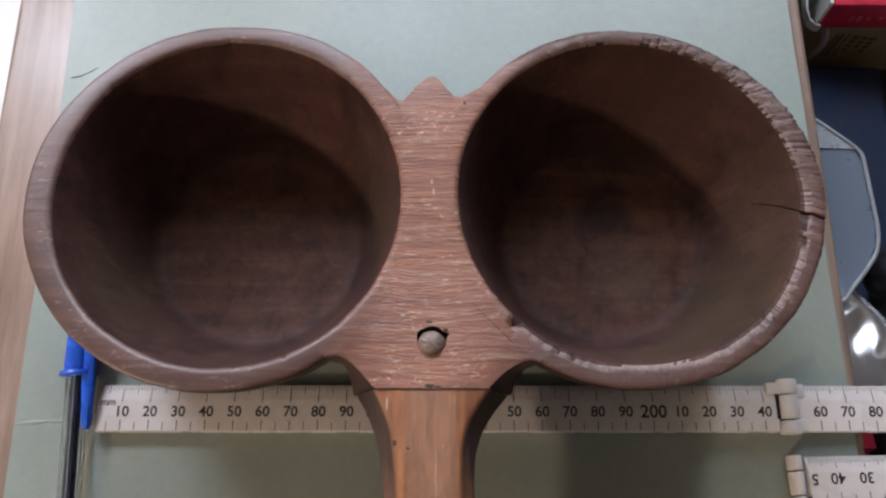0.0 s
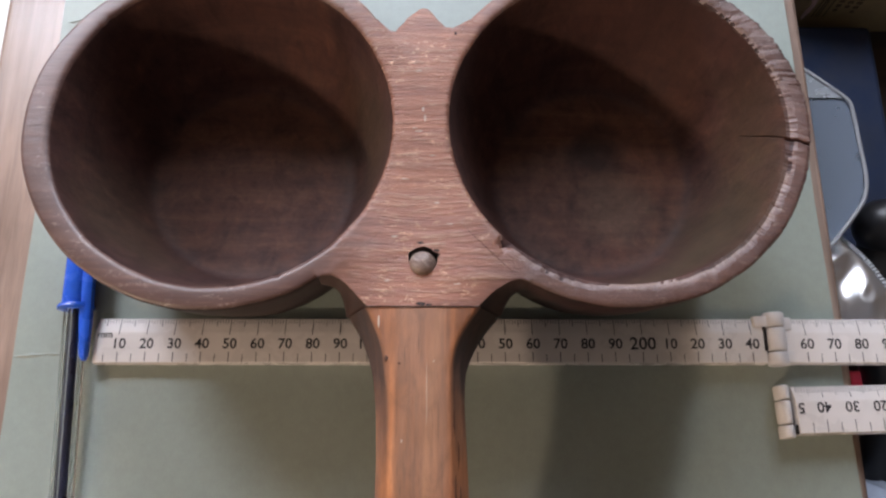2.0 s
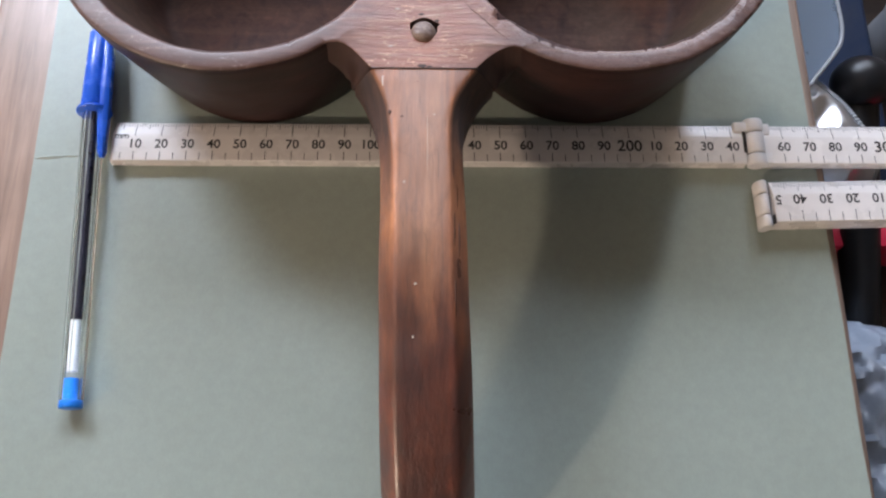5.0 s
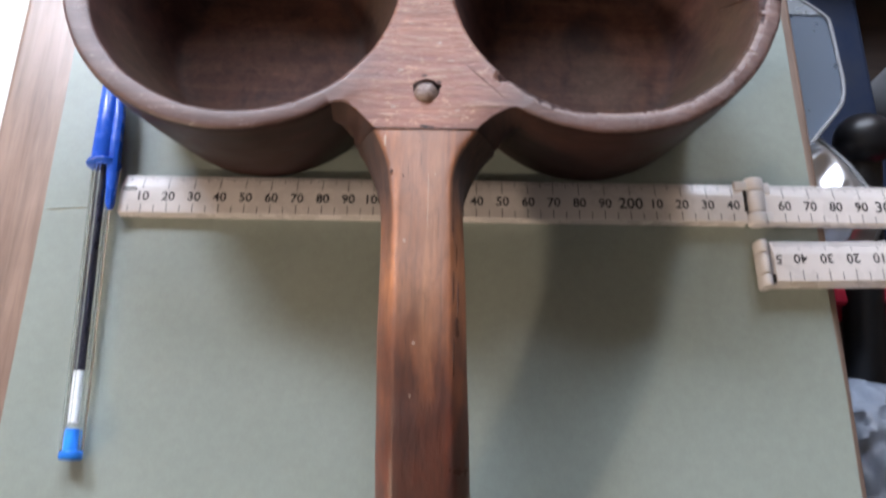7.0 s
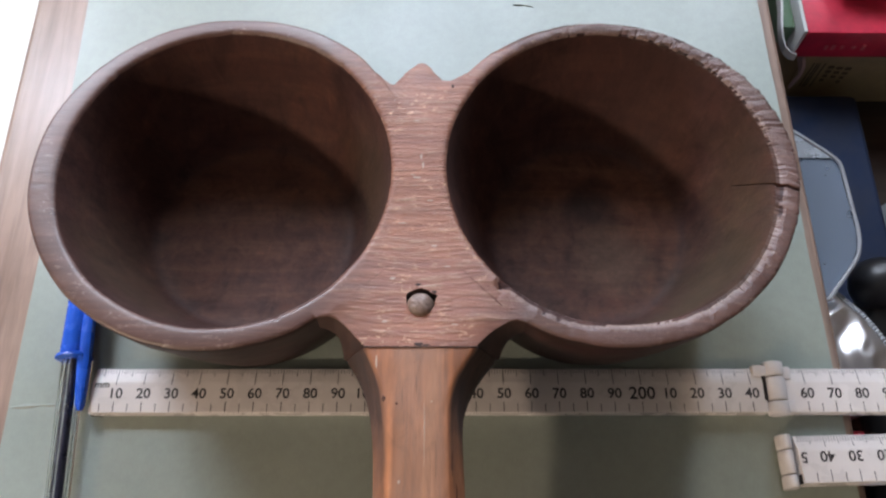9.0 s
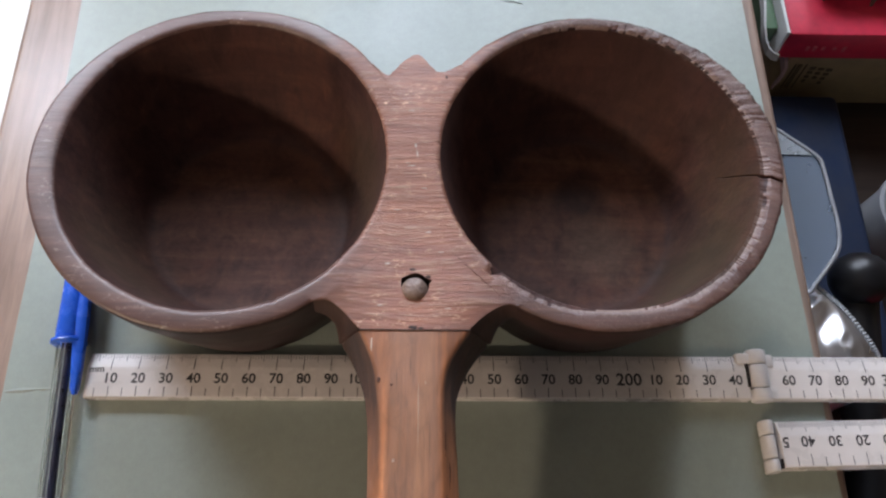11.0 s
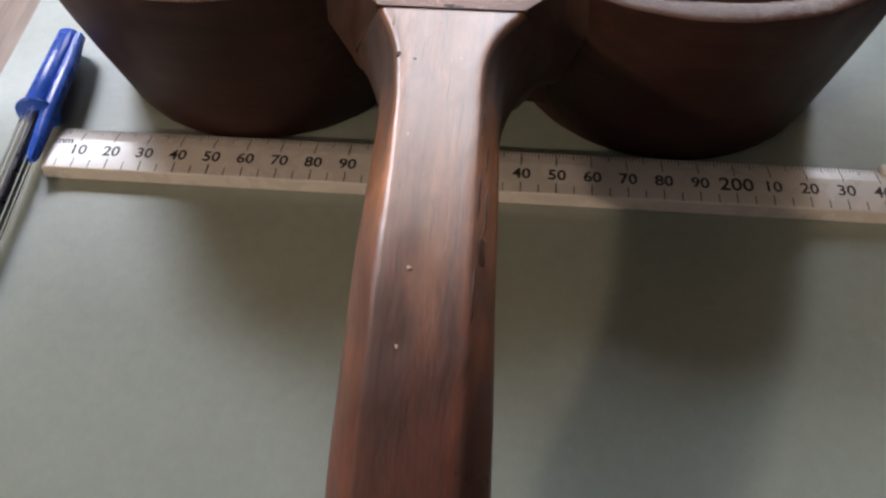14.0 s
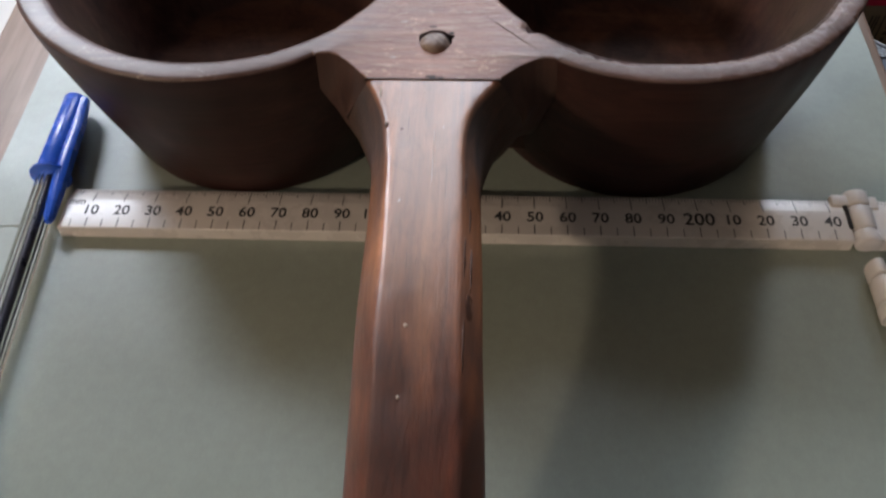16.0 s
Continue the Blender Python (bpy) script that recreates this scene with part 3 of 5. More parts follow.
desk = thing("desk", (0.2, 0.3, FLOOR_Z), "dark wooden desk under the board", "desk")
part("desk_top", box(-0.75, 1.1, -0.55, 0.545, DESK_Z - 0.035, DESK_Z, 0.004), M_DESK, desk)
for x in (-0.7, 1.0):
    for y in (-0.5, 0.48):
        part("leg", box(x, x + 0.05, y, y + 0.05, FLOOR_Z, DESK_Z - 0.035, 0.004), M_DESK, desk)

# ---- the board and the card on it ----
CARD_T, CARD_Z = 0.0012, -0.0011
board = thing("wooden_board", (0.112, 0.02, DESK_Z), "varnished pale brown wooden board under the card", "board")
bx0, bx1, by0, by1 = -0.0560, 0.2785, -0.30, 0.34
part("board_top", box(bx0, bx1, by0, by1, CARD_Z - 0.018 - CARD_T, CARD_Z - CARD_T - 0.0006, 0.0025, 3), M_BOARD, board)
for y in (by0 + 0.05, by1 - 0.09):
    part("batten", box(bx0 + 0.04, bx1 - 0.04, y, y + 0.04, DESK_Z, CARD_Z - 0.018 - CARD_T, 0.003), M_DESK, board)


def card_edge(y, right):
    if right:
        return 0.2740 - 0.012 * y + 0.0006 * noise.noise(Vector((y * 25, 3.1, 0)))
    return -0.0298 - 0.010 * max(0.0, y - 0.05) + 0.0007 * noise.noise(Vector((y * 20, 9.7, 0)))


bm = bmesh.new()
NX, NY, cy0, cy1 = 60, 90, -0.28, 0.325
grid = []
for j in range(NY + 1):
    y = cy0 + (cy1 - cy0) * j / NY
    row = []
    for i in range(NX + 1):
        x = card_edge(y, 0) + (card_edge(y, 1) - card_edge(y, 0)) * i / NX
        row.append((x, y, CARD_Z + 0.0002 * noise.noise(Vector((x * 9, y * 9, 0)))))
    grid.append(row)
top = [[bm.verts.new(p) for p in row] for row in grid]
bot = [[bm.verts.new((p[0], p[1], p[2] - CARD_T + 0.0002)) for p in row] for row in grid]
for j in range(NY):
    for i in range(NX):
        bm.faces.new((top[j][i], top[j][i + 1], top[j + 1][i + 1], top[j + 1][i]))
        bm.faces.new((bot[j][i], bot[j + 1][i], bot[j + 1][i + 1], bot[j][i + 1]))
for j in range(NY):
    bm.faces.new((top[j][0], top[j + 1][0], bot[j + 1][0], bot[j][0]))
    bm.faces.new((top[j][NX], bot[j][NX], bot[j + 1][NX], top[j + 1][NX]))
for i in range(NX):
    bm.faces.new((top[0][i], bot[0][i], bot[0][i + 1], top[0][i + 1]))
    bm.faces.new((top[NY][i], top[NY][i + 1], bot[NY][i + 1], bot[NY][i]))
card = new("green_card", mesh_of("green_card", bm, M_CARD, 40))
tagged(card, "sage green card sheet lying flat on the wooden board", "card")

def crease(x0, y0, x1, y1, bend, h, w):
    """A thin raised wrinkle in the card."""
    loops = []
    for i in range(13):
        f = i / 12
        x, y = x0 + (x1 - x0) * f, y0 + (y1 - y0) * f + bend * math.sin(math.pi * f) + 0.0002 * noise.noise(Vector((f * 9, x0 * 99, 0)))
        k = math.sin(math.pi * min(1, f * 1.4 + 0.08)) if f < 0.6 else max(0.05, 1 - (f - 0.6) / 0.42)
        loops.append([(x, y - w * k, CARD_Z - 0.0002), (x, y, CARD_Z + h * k), (x, y + w * k, CARD_Z - 0.0002)])
    return loft(loops)


for a in ((-0.0292, 0.0030, -0.0085, 0.0042, 0.0003, 0.0005, 0.0012), (-0.0285, 0.1430, -0.0160, 0.1490, -0.0014, 0.0006, 0.0006), (0.160, 0.187, 0.170, 0.1855, 0.0006, 0.0006, 0.0009)):
    wr = new("crease", mesh_of("crease", crease(*a), M_CARD, 60))
    wr.parent = card
    WORLD_OF[wr.name] = Matrix()

# ---- the double scoop ----
RIM = 0.061
CUPS = {"left": (0.0562, 0.0672), "right": (0.1832, 0.0675)}
OUT = [(-0.0010, 0.0475), (0.0002, 0.0490), (0.004, 0.0500), (0.012, 0.0518), (0.024, 0.0545), (0.036, 0.0570), (0.048, 0.0592), (0.057, 0.0604), (0.0594, 0.0606), (0.0602, 0.0605), (0.06065, 0.0601), (0.06088, 0.0593)]
INN = [(RIM, 0.0580), (RIM, 0.0566), (0.06092, 0.0558), (0.0606, 0.0552), (0.0599, 0.0546), (0.058, 0.0541), (0.048, 0.0523), (0.036, 0.0492), (0.026, 0.0460), (0.018, 0.0428), (0.013, 0.0404), (0.0108, 0.0390), (0.0095, 0.0374), (0.0089, 0.0356), (0.0087, 0.0325), (0.0084, 0.022), (0.0082, 0.012)]
JOINED = {"left": (-57, 38), "right": (141, 240)}


def out_r(side, a, z):
    c, s = math.cos(a), math.sin(a)
    r = np.interp(min(z, 0.0594), [p[0] for p in OUT], [p[1] for p in OUT])
    if side == "left":
        r += 0.0010 * math.exp(-((math.degrees(a) % 360 - 178) / 32) ** 2) * min(1.0, z / 0.05)
        r += (0.0011 - 0.0009 * c - 0.0006 * s * s + 0.0018 * math.exp(-((math.degrees(a) % 360 - 50) / 24) ** 2)) * min(1.0, z / 0.05)
    else:
        r += 0.0017 * math.exp(-(((math.degrees(a) + 165) % 360 - 180) / 36) ** 2) * min(1.0, z / 0.05)
    return r * (1 + 0.004 * noise.noise(Vector((c * 1.6, s * 1.6, 5.0 if side == "left" else 11.0)))) + 0.0003 * noise.noise(Vector((c * 7, s * 7, z * 60)))


# small nicks in the unbroken rim: degrees round, half width, depth
NICKS = ((137, 2.2, 0.0006), (141, 1.2, 0.0004), (93, 1.8, 0.0004), (48, 1.5, 0.0004), (292, 1.3, 0.0006))


# how far each loop of the lip gives way to a chip, sideways and down
LIP = {0.0566: (1.0, 0.05), 0.0558: (0.85, 0.30), 0.0552: (0.55, 0.50), 0.0546: (0.15, 0.25)}


def saw(deg, step, seed):
    """Broken-off scallops of uneven depth, one after another round the rim."""
    u = deg / step + 0.5 * noise.noise(Vector((deg * 0.2, seed, 0)))
    k = math.floor(u)
    h = random.Random(k * 31 + seed).random()
    return h * (1.0 - 0.75 * (u - k))


def chipped(deg):
    """The width of the chipped inner edge of the broken cup, in metres."""
    d = deg if deg < 180 else deg - 360
    strong = np.interp(d, [-110, -85, -70, -20, 3, 8, 18, 30, 55, 75, 100, 135], [0.1, 0.25, 0.75, 0.95, 0.9, 0.5, 0.35, 0.35, 0.3, 0.2, 0.25, 0.0])
    return strong * (0.0002 * saw(deg, 1.7, 9) + 0.0010 * (1 + noise.noise(Vector((deg * 0.22, 2.0, 0)))) + 0.0004 * noise.noise(Vector((deg * 1.1, 5.0, 0))) + 0.0002)


def turned_cup(side):
    cx, cy = CUPS[side]
    ang = [2 * math.pi * i / 1080 for i in range(1080)]
    crack = radians(-6.5)
    if side == "right":
        ang += [(crack + radians(d)) % (2 * math.pi) for d in (-0.7, -0.3, -0.12, 0.0, 0.12, 0.3, 0.7)]
        ang.sort()
    loops = []
    for z, r0 in OUT + INN:
        inner = (z, r0) in INN
        lip = inner and r0 in LIP
        twist = radians(17) * min(1.0, (RIM - z) / 0.031) if inner and side == "right" else 0.0
        lp = []
        for a in ang:
            deg = math.degrees(a) % 360
            lo, hi = JOINED[side]
            joined = lo % 360 <= deg or deg <= hi if lo < 0 else lo <= deg <= hi
            c, s = math.cos(a), math.sin(a)
            rough = noise.noise(Vector((c * 22, s * 22, 3.0 if side == "left" else 8.0)))
            chip = max(0.0, 0.35 * noise.noise(Vector((c * 30, s * 30, 21.0))) + 0.6 * noise.noise(Vector((c * 120, s * 120, 21.0))) + 0.7 * noise.noise(Vector((c * 260, s * 260, 21.0))))
            right_side = side == "right" and (deg < 130 or deg > 250)
            if right_side:
                chip *= min(1.0, max(0.0, (130 - deg) / 40 if deg < 180 else (deg - 255) / 60))
            zz, r = z, out_r(side, a, z)
            if not inner and z > 0.0594 and not joined:
                r -= 0.0606 - r0
                if right_side and 40 < deg < 128:
                    zz -= 0.0009 * (r0 - 0.0580) / 0.0026 * min(1.0, (deg - 40) / 25)
            if inner:
                r = (r0 - (0.0004 if side == "right" else 0.0)) * (1 + 0.007 * noise.noise(Vector((c * 1.4, s * 1.4, 31.0 if side == "left" else 41.0)))) + 0.00025 * noise.noise(Vector((c * 5, s * 5, z * 50)))
                if lip:
                    r += 0.00012 * rough + 0.0003 * chip
                    if right_side:
                        wide, deep = LIP[r0]
                        r += wide * chipped(deg)
                        zz -= deep * chipped(deg)
                    if joined:
                        r += 0.0005 * max(0.0, noise.noise(Vector((c * 120, s * 120, 4.0))))
            if z >= 0.0599:
                zz += 0.00003 * rough * (0.15 if joined else 1.0)
                if not inner and not joined:
                    r -= (0.0012 if right_side and 35 < deg < 128 else 0.00035 if right_side or 60 < deg < 175 else 0.00012) * chip * (z > 0.0604)
                if right_side and not joined:
                    zz -= (0.0004 if lip else 0.0002) * chip
                    torn = float(np.interp(deg if deg < 180 else deg - 360, [-95, -60, 0, 20, 75, 125], [0.05, 0.35, 0.45, 1.0, 0.9, 0.25]))
                    grain = noise.noise(Vector((c * r0 * 130, s * r0 * 800, 7.0))) + 0.7 * noise.noise(Vector((c * r0 * 420, s * r0 * 1700, 3.0)))
                    zz -= 0.00055 * torn * max(0.0, grain + 0.1)
                    r -= 0.0 if inner else 0.0007 * torn * grain
                if joined:
                    zz = RIM if z == RIM else zz
                    if not inner:
                        r = out_r(side, a, 0.0599)
                    elif r0 > 0.057:
                        r = r0
            if side == "right":
                dd = abs((a - crack + math.pi) % (2 * math.pi) - math.pi)
                g = max(0.0, 1 - dd / radians(0.32))
                if z >= 0.0599:
                    zz -= 0.0030 * g
                    if a < crack + 2 * math.pi and a > math.pi and a < 2 * math.pi + crack:
                        zz -= 0.0006 * max(0.0, 1 - dd / 0.25)
                if inner and z > 0.044:
                    r += 0.0012 * g
                nick = max(0.0, 1 - abs(deg - 228) / 3.0)
                if lip and 229 < deg < 264:
                    flake = 0.0021 * max(0.0, math.sin(math.pi * (deg - 229) / 35)) ** 0.6 * (0.8 + 0.5 * noise.noise(Vector((deg * 0.4, 6.0, 0))))
                    r += LIP[r0][0] * flake
                    zz -= LIP[r0][1] * flake
                if lip:
                    r += 0.0022 * nick
                    zz -= 0.0009 * nick
            else:
                for at, wide, deep in NICKS:
                    g = max(0.0, 1 - abs(deg - at) / wide)
                    if lip:
                        r += deep * g
                    if z >= 0.0599:
                        zz -= 0.10 * deep * g
            ct, st = math.cos(a + twist), math.sin(a + twist)
            lp.append((cx + r * ct, cy + r * st + ((0.0010 if side == "right" else 0.0005) if inner else 0.0), zz))
        loops.append(lp)
    bm = loft(loops)
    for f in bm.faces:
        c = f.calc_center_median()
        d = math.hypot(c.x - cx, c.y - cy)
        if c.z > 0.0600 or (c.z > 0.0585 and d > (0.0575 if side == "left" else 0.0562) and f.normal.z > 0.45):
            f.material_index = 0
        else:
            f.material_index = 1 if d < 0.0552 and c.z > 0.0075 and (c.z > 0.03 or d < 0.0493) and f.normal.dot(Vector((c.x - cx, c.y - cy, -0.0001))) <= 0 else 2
    return bm


def arc(side, a0, a1, z, k=40):
    cx, cy = CUPS[side]
    pts = []
    for i in range(k + 1):
        a = radians(a0 + (a1 - a0) * i / k)
        r = out_r(side, a, z if z < 0.0599 else 0.0599) - 0.00002
        pts.append((cx + r * math.cos(a), cy + r * math.sin(a)))
    return pts


COVE = ((0.0930, 0.0168), (0.0955, 0.0158), (0.0977, 0.0141), (0.0995, 0.0123), (0.1010, 0.0106), (0.1023, 0.0092), (0.1034, 0.0081), (0.1043, 0.0072))
COVE_R = ((0.1374, 0.0072), (0.1385, 0.0083), (0.1398, 0.0096), (0.1413, 0.0110), (0.1430, 0.0124), (0.1452, 0.0138), (0.1478, 0.0151), (0.1502, 0.0155))


def bridge_block():
    loops = []
    levels = (0.008, 0.012, 0.016, 0.020, 0.0215, 0.024, 0.027, 0.030, 0.034, 0.038, 0.042, 0.045, 0.047, 0.049, 0.051, 0.0525, 0.054, 0.0555, 0.057, 0.0585, 0.0598, 0.0606, 0.06085, RIM)
    for i, z in enumerate(levels):
        f = min(1.0, (RIM - z) / 0.014)
        out = 0.0067 * (0.75 * f + 0.25 * f * f)
        # lower down the neck draws back to a web between the cups
        keep = min(1.0, max(0.0, (z - 0.020) / 0.027)) ** 0.6
        left = arc("left", 38, -42 - 15 * keep, z)
        right = arc("right", 225 + 15 * keep, 141, z)
        a, c = left[-1], right[0]
        soft = 0.0004 if z == RIM else 0.0
        front = []
        for k, (x, y) in enumerate(COVE):
            w, turn = math.sin(math.pi / 2 * k / 7), math.pi / 4 * (1 + (k / 7) ** 2)
            front.append((x - out * w * math.sin(turn) + soft, y - out * w * max(0.0, math.cos(turn)) + soft * (k < 7)))
        front += [(0.112, 0.0072), (0.1205, 0.0072), (0.129, 0.0072)]
        for k, (x, y) in enumerate(COVE_R):
            w, turn = math.sin(math.pi / 2 * (7 - k) / 7), math.pi / 4 * (1 + ((7 - k) / 7) ** 2)
            front.append((x + out * w * math.sin(turn) - soft, y - out * w * max(0.0, math.cos(turn)) + soft * (k > 0)))
        for k, (x, y) in enumerate(front):
            u = (k + 1) / 20
            x = x * keep + (a[0] + (c[0] - a[0]) * u) * (1 - keep)
            front[k] = (min(max(x, a[0] + 0.0004 * (k + 1)), c[0] - 0.0004 * (19 - k)), y * keep + (a[1] + (c[1] - a[1]) * u) * (1 - keep))
        back = [(0.1334, 0.1042), (0.1318, 0.1033), (0.1303, 0.1025), (0.1276, 0.1028), (0.1268, 0.1041), (0.1254, 0.1052), (0.1245, 0.1066), (0.1237, 0.1077), (0.1221, 0.1095), (0.1208, 0.1099), (0.1192, 0.1096), (0.1178, 0.1083), (0.1167, 0.1075), (0.1147, 0.1056), (0.1141, 0.1044), (0.1118, 0.1018), (0.1113, 0.1010), (0.1098, 0.1011), (0.1079, 0.1028)]
        # the far edge is worn to a soft slope
        lean = {0.0606: 0.0001, 0.06085: 0.0010, RIM: 0.0017}.get(z, 0.0)
        back = [(x + 0.00015 * noise.noise(Vector((y * 900, 7, 0))), y - lean * (1 + 0.5 * noise.noise(Vector((x * 700, 2, 0))))) for x, y in back]
        loops.append([(x, y, z) for x, y in left + front + right + back])
    return loft(loops)


scoop = thing("double_scoop", (0.12, 0.06, 0.0), "antique dark brown wooden scoop with two round cups on green card", "scoop")
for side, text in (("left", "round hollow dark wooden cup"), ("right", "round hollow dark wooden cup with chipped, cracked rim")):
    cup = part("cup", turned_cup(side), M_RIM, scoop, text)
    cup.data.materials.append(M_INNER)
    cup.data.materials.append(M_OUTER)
hole = []
for a in [2 * math.pi * i / 36 for i in range(36)]:
    c, v = math.cos(a), math.sin(a)
    k = 1 + 0.30 * math.exp(-((math.degrees(a) - 22) / 9) ** 2) + 0.16 * math.exp(-((math.degrees(a) - 150) / 16) ** 2) + 0.05 * noise.noise(Vector((c * 3, v * 3, 0)))
    hole.append((0.1208 + 0.0043 * c * k, 0.0214 + 0.0043 * v * k))
hole = loft([[(x, y, z) for x, y in hole] for z in (0.050, 0.07)])
bridge = part("bridge", cut(bridge_block(), hole), M_RIM, scoop, "worn lighter brown bridge with a small pointed crest", 48)
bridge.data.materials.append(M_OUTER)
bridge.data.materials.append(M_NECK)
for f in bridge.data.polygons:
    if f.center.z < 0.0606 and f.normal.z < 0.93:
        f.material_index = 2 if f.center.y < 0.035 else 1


def peg_mesh():
    """A whittled peg whose domed head leans in its hole, with one flat facet."""
    loops = []
    for z, r in ((0.050, 0.0040), (0.0590, 0.0042), (0.0606, 0.0042), (0.0615, 0.0039), (0.0621, 0.0033), (0.0625, 0.0024), (0.0627, 0.0010)):
        ring = []
        for i in range(28):
            a = 2 * math.pi * i / 28
            c, v = math.cos(a), math.sin(a)
            x = r * c * (1 + 0.06 * noise.noise(Vector((c * 1.5, v * 1.5, 2))))
            y = 0.92 * r * v
            zz = z + 0.00025 * noise.noise(Vector((c * 2, v * 2, r * 400))) - 0.05 * y
            if x > 0.0018 and z > 0.0605:
                zz -= 0.55 * (x - 0.0018)
            ring.append((0.1208 + x, 0.0205 + y, zz))
        loops.append(ring)
    return loft(loops)


part("peg", peg_mesh(), M_PEG, scoop, "pale round wooden peg head in a loose hole")


def handle_section(y, cx, w, t, zt, d, ch, roundness=0.0):
    """Eight-sided section whose slanting sides turn into round ones towards the neck."""
    quarter = [(t * 0.75, 0.0), (t - 0.0014, 0.0), (t - 0.0004, -0.00012)]
    for k in range(9):
        f = 0.05 + 0.95 * k / 8
        a = f * math.pi / 2
        flat = Vector((t + (w - t) * f, -ch * f))
        rnd = Vector((t + (w - t) * math.sin(a), -ch * (1 - math.cos(a))))
        p = flat.lerp(rnd, max(roundness, 0.06))
        quarter.append((p.x, p.y))
    right = [(x, zt + z) for x, z in quarter] + [(x, zt - d - z * 0.9) for x, z in reversed(quarter)]
    left = [(-x, z) for x, z in reversed(right)]
    return [(cx + x, y, z) for x, z in right + left]


HY = [0.0069, 0.003, -0.001, -0.006, -0.011, -0.017, -0.023, -0.034, -0.05, -0.07, -0.09, -0.11, -0.122, -0.134, -0.142, -0.148, -0.151]
HC = [0.1208, 0.1204, 0.1200, 0.1198, 0.1198, 0.1200, 0.1202, 0.1206, 0.1209, 0.1212, 0.1217, 0.1222, 0.1225, 0.1229, 0.1231, 0.1233, 0.1234]
HW = [0.0232, 0.0204, 0.0180, 0.0158, 0.0143, 0.0135, 0.0131, 0.0131, 0.0134, 0.0136, 0.0138, 0.0139, 0.0139, 0.0137, 0.0128, 0.0108, 0.007]
HT = [0.0165, 0.0141, 0.0120, 0.0102, 0.0094, 0.0089, 0.0085, 0.0080, 0.0080, 0.0082, 0.0085, 0.0088, 0.0088, 0.0086, 0.0080, 0.0064, 0.004]
HZ = [0.0607, 0.0607, 0.0606, 0.0606, 0.0606, 0.0606, 0.0606, 0.0606, 0.0606, 0.0597, 0.0570, 0.0526, 0.0477, 0.0410, 0.0340, 0.0245, 0.0165]
HD = [0.031, 0.030, 0.030, 0.030, 0.0295, 0.029, 0.028, 0.027, 0.0260, 0.0255, 0.0270, 0.0305, 0.0330, 0.0350, 0.0335, 0.0250, 0.0170]
HCH = [0.0140, 0.0135, 0.0125, 0.0110, 0.0092, 0.0076, 0.0062, 0.005, 0.0046, 0.0046, 0.0048, 0.005, 0.006, 0.007, 0.007, 0.006, 0.004]


def handle_mesh():
    loops, N = [handle_section(0.030, 0.1206, 0.016, 0.012, 0.0490, 0.018, 0.006), handle_section(0.0105, 0.1206, 0.0200, 0.0150, 0.0470, 0.0160, 0.006), handle_section(0.00705, 0.1207, 0.0205, 0.0155, 0.0475, 0.0165, 0.006)], 90
    for i in range(N + 1):
        y = HY[0] + (HY[-1] - HY[0]) * (i / N)
        spread = min(0.012, max(0.0, (-0.012 - y) * 0.6))
        f = lambda tab: float(np.mean([np.interp(-y + k * spread, [-v for v in HY], tab) for k in (-1, -0.5, 0, 0.5, 1)])) if y > -0.138 else float(np.interp(-y, [-v for v in HY], tab))
        loops.append(handle_section(y, f(HC) + 0.0002 * noise.noise(Vector((y * 40, 0, 0))), f(HW) * (1 + 0.015 * noise.noise(Vector((y * 30, 5, 0)))), f(HT) * (1 + 0.04 * noise.noise(Vector((y * 35, 9, 0)))), f(HZ), f(HD), f(HCH), 0.18))
    return loft(loops)


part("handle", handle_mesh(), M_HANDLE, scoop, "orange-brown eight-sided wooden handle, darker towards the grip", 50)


def speck(x, y, rx, ry, z, h, seed):
    """A small irregular flat blob."""
    ring = lambda k, zz: [(x + k * rx * math.cos(a) * (1 + 0.45 * noise.noise(Vector((math.cos(a) * 1.7, math.sin(a) * 1.7, seed)))), y + k * ry * math.sin(a) * (1 + 0.45 * noise.noise(Vector((math.cos(a) * 1.7, math.sin(a) * 1.7, seed + 7)))), zz) for a in [2 * math.pi * i / 14 for i in range(14)]]
    return loft([ring(0.9, z - 0.001), ring(1.0, z), ring(0.7, z + h)])


def streak(x, y, half, wide, z):
    """A dark sliver along the grain, let into the handle's slanting side."""
    bm = bmesh.new()
    bmesh.ops.create_uvsphere(bm, u_segments=10, v_segments=8, radius=1.0)
    bmesh.ops.transform(bm, matrix=pose(x, y, z, 0, 55, 0) @ Matrix.Diagonal((wide, half, 0.00022, 1)), verts=bm.verts)
    return wobble(bm, wide * 0.35, 900, x * 50)


for x, y, half, wide in ((0.1300, -0.0300, 0.0070, 0.0004), (0.1313, -0.0400, 0.0080, 0.0005), (0.1304, -0.0470, 0.0060, 0.0004), (0.1318, -0.0500, 0.0060, 0.0004), (0.1316, -0.0590, 0.0034, 0.0013), (0.1306, -0.0680, 0.0070, 0.0005)):
    f = lambda tab: float(np.interp(-y, [-v for v in HY], tab))
    share = (x - f(HC) - f(HT)) / (f(HW) - f(HT))
    part("dark_sliver", streak(x, y, half, wide, f(HZ) - f(HCH) * share * 0.97), M_HANDLE_DARK, scoop)

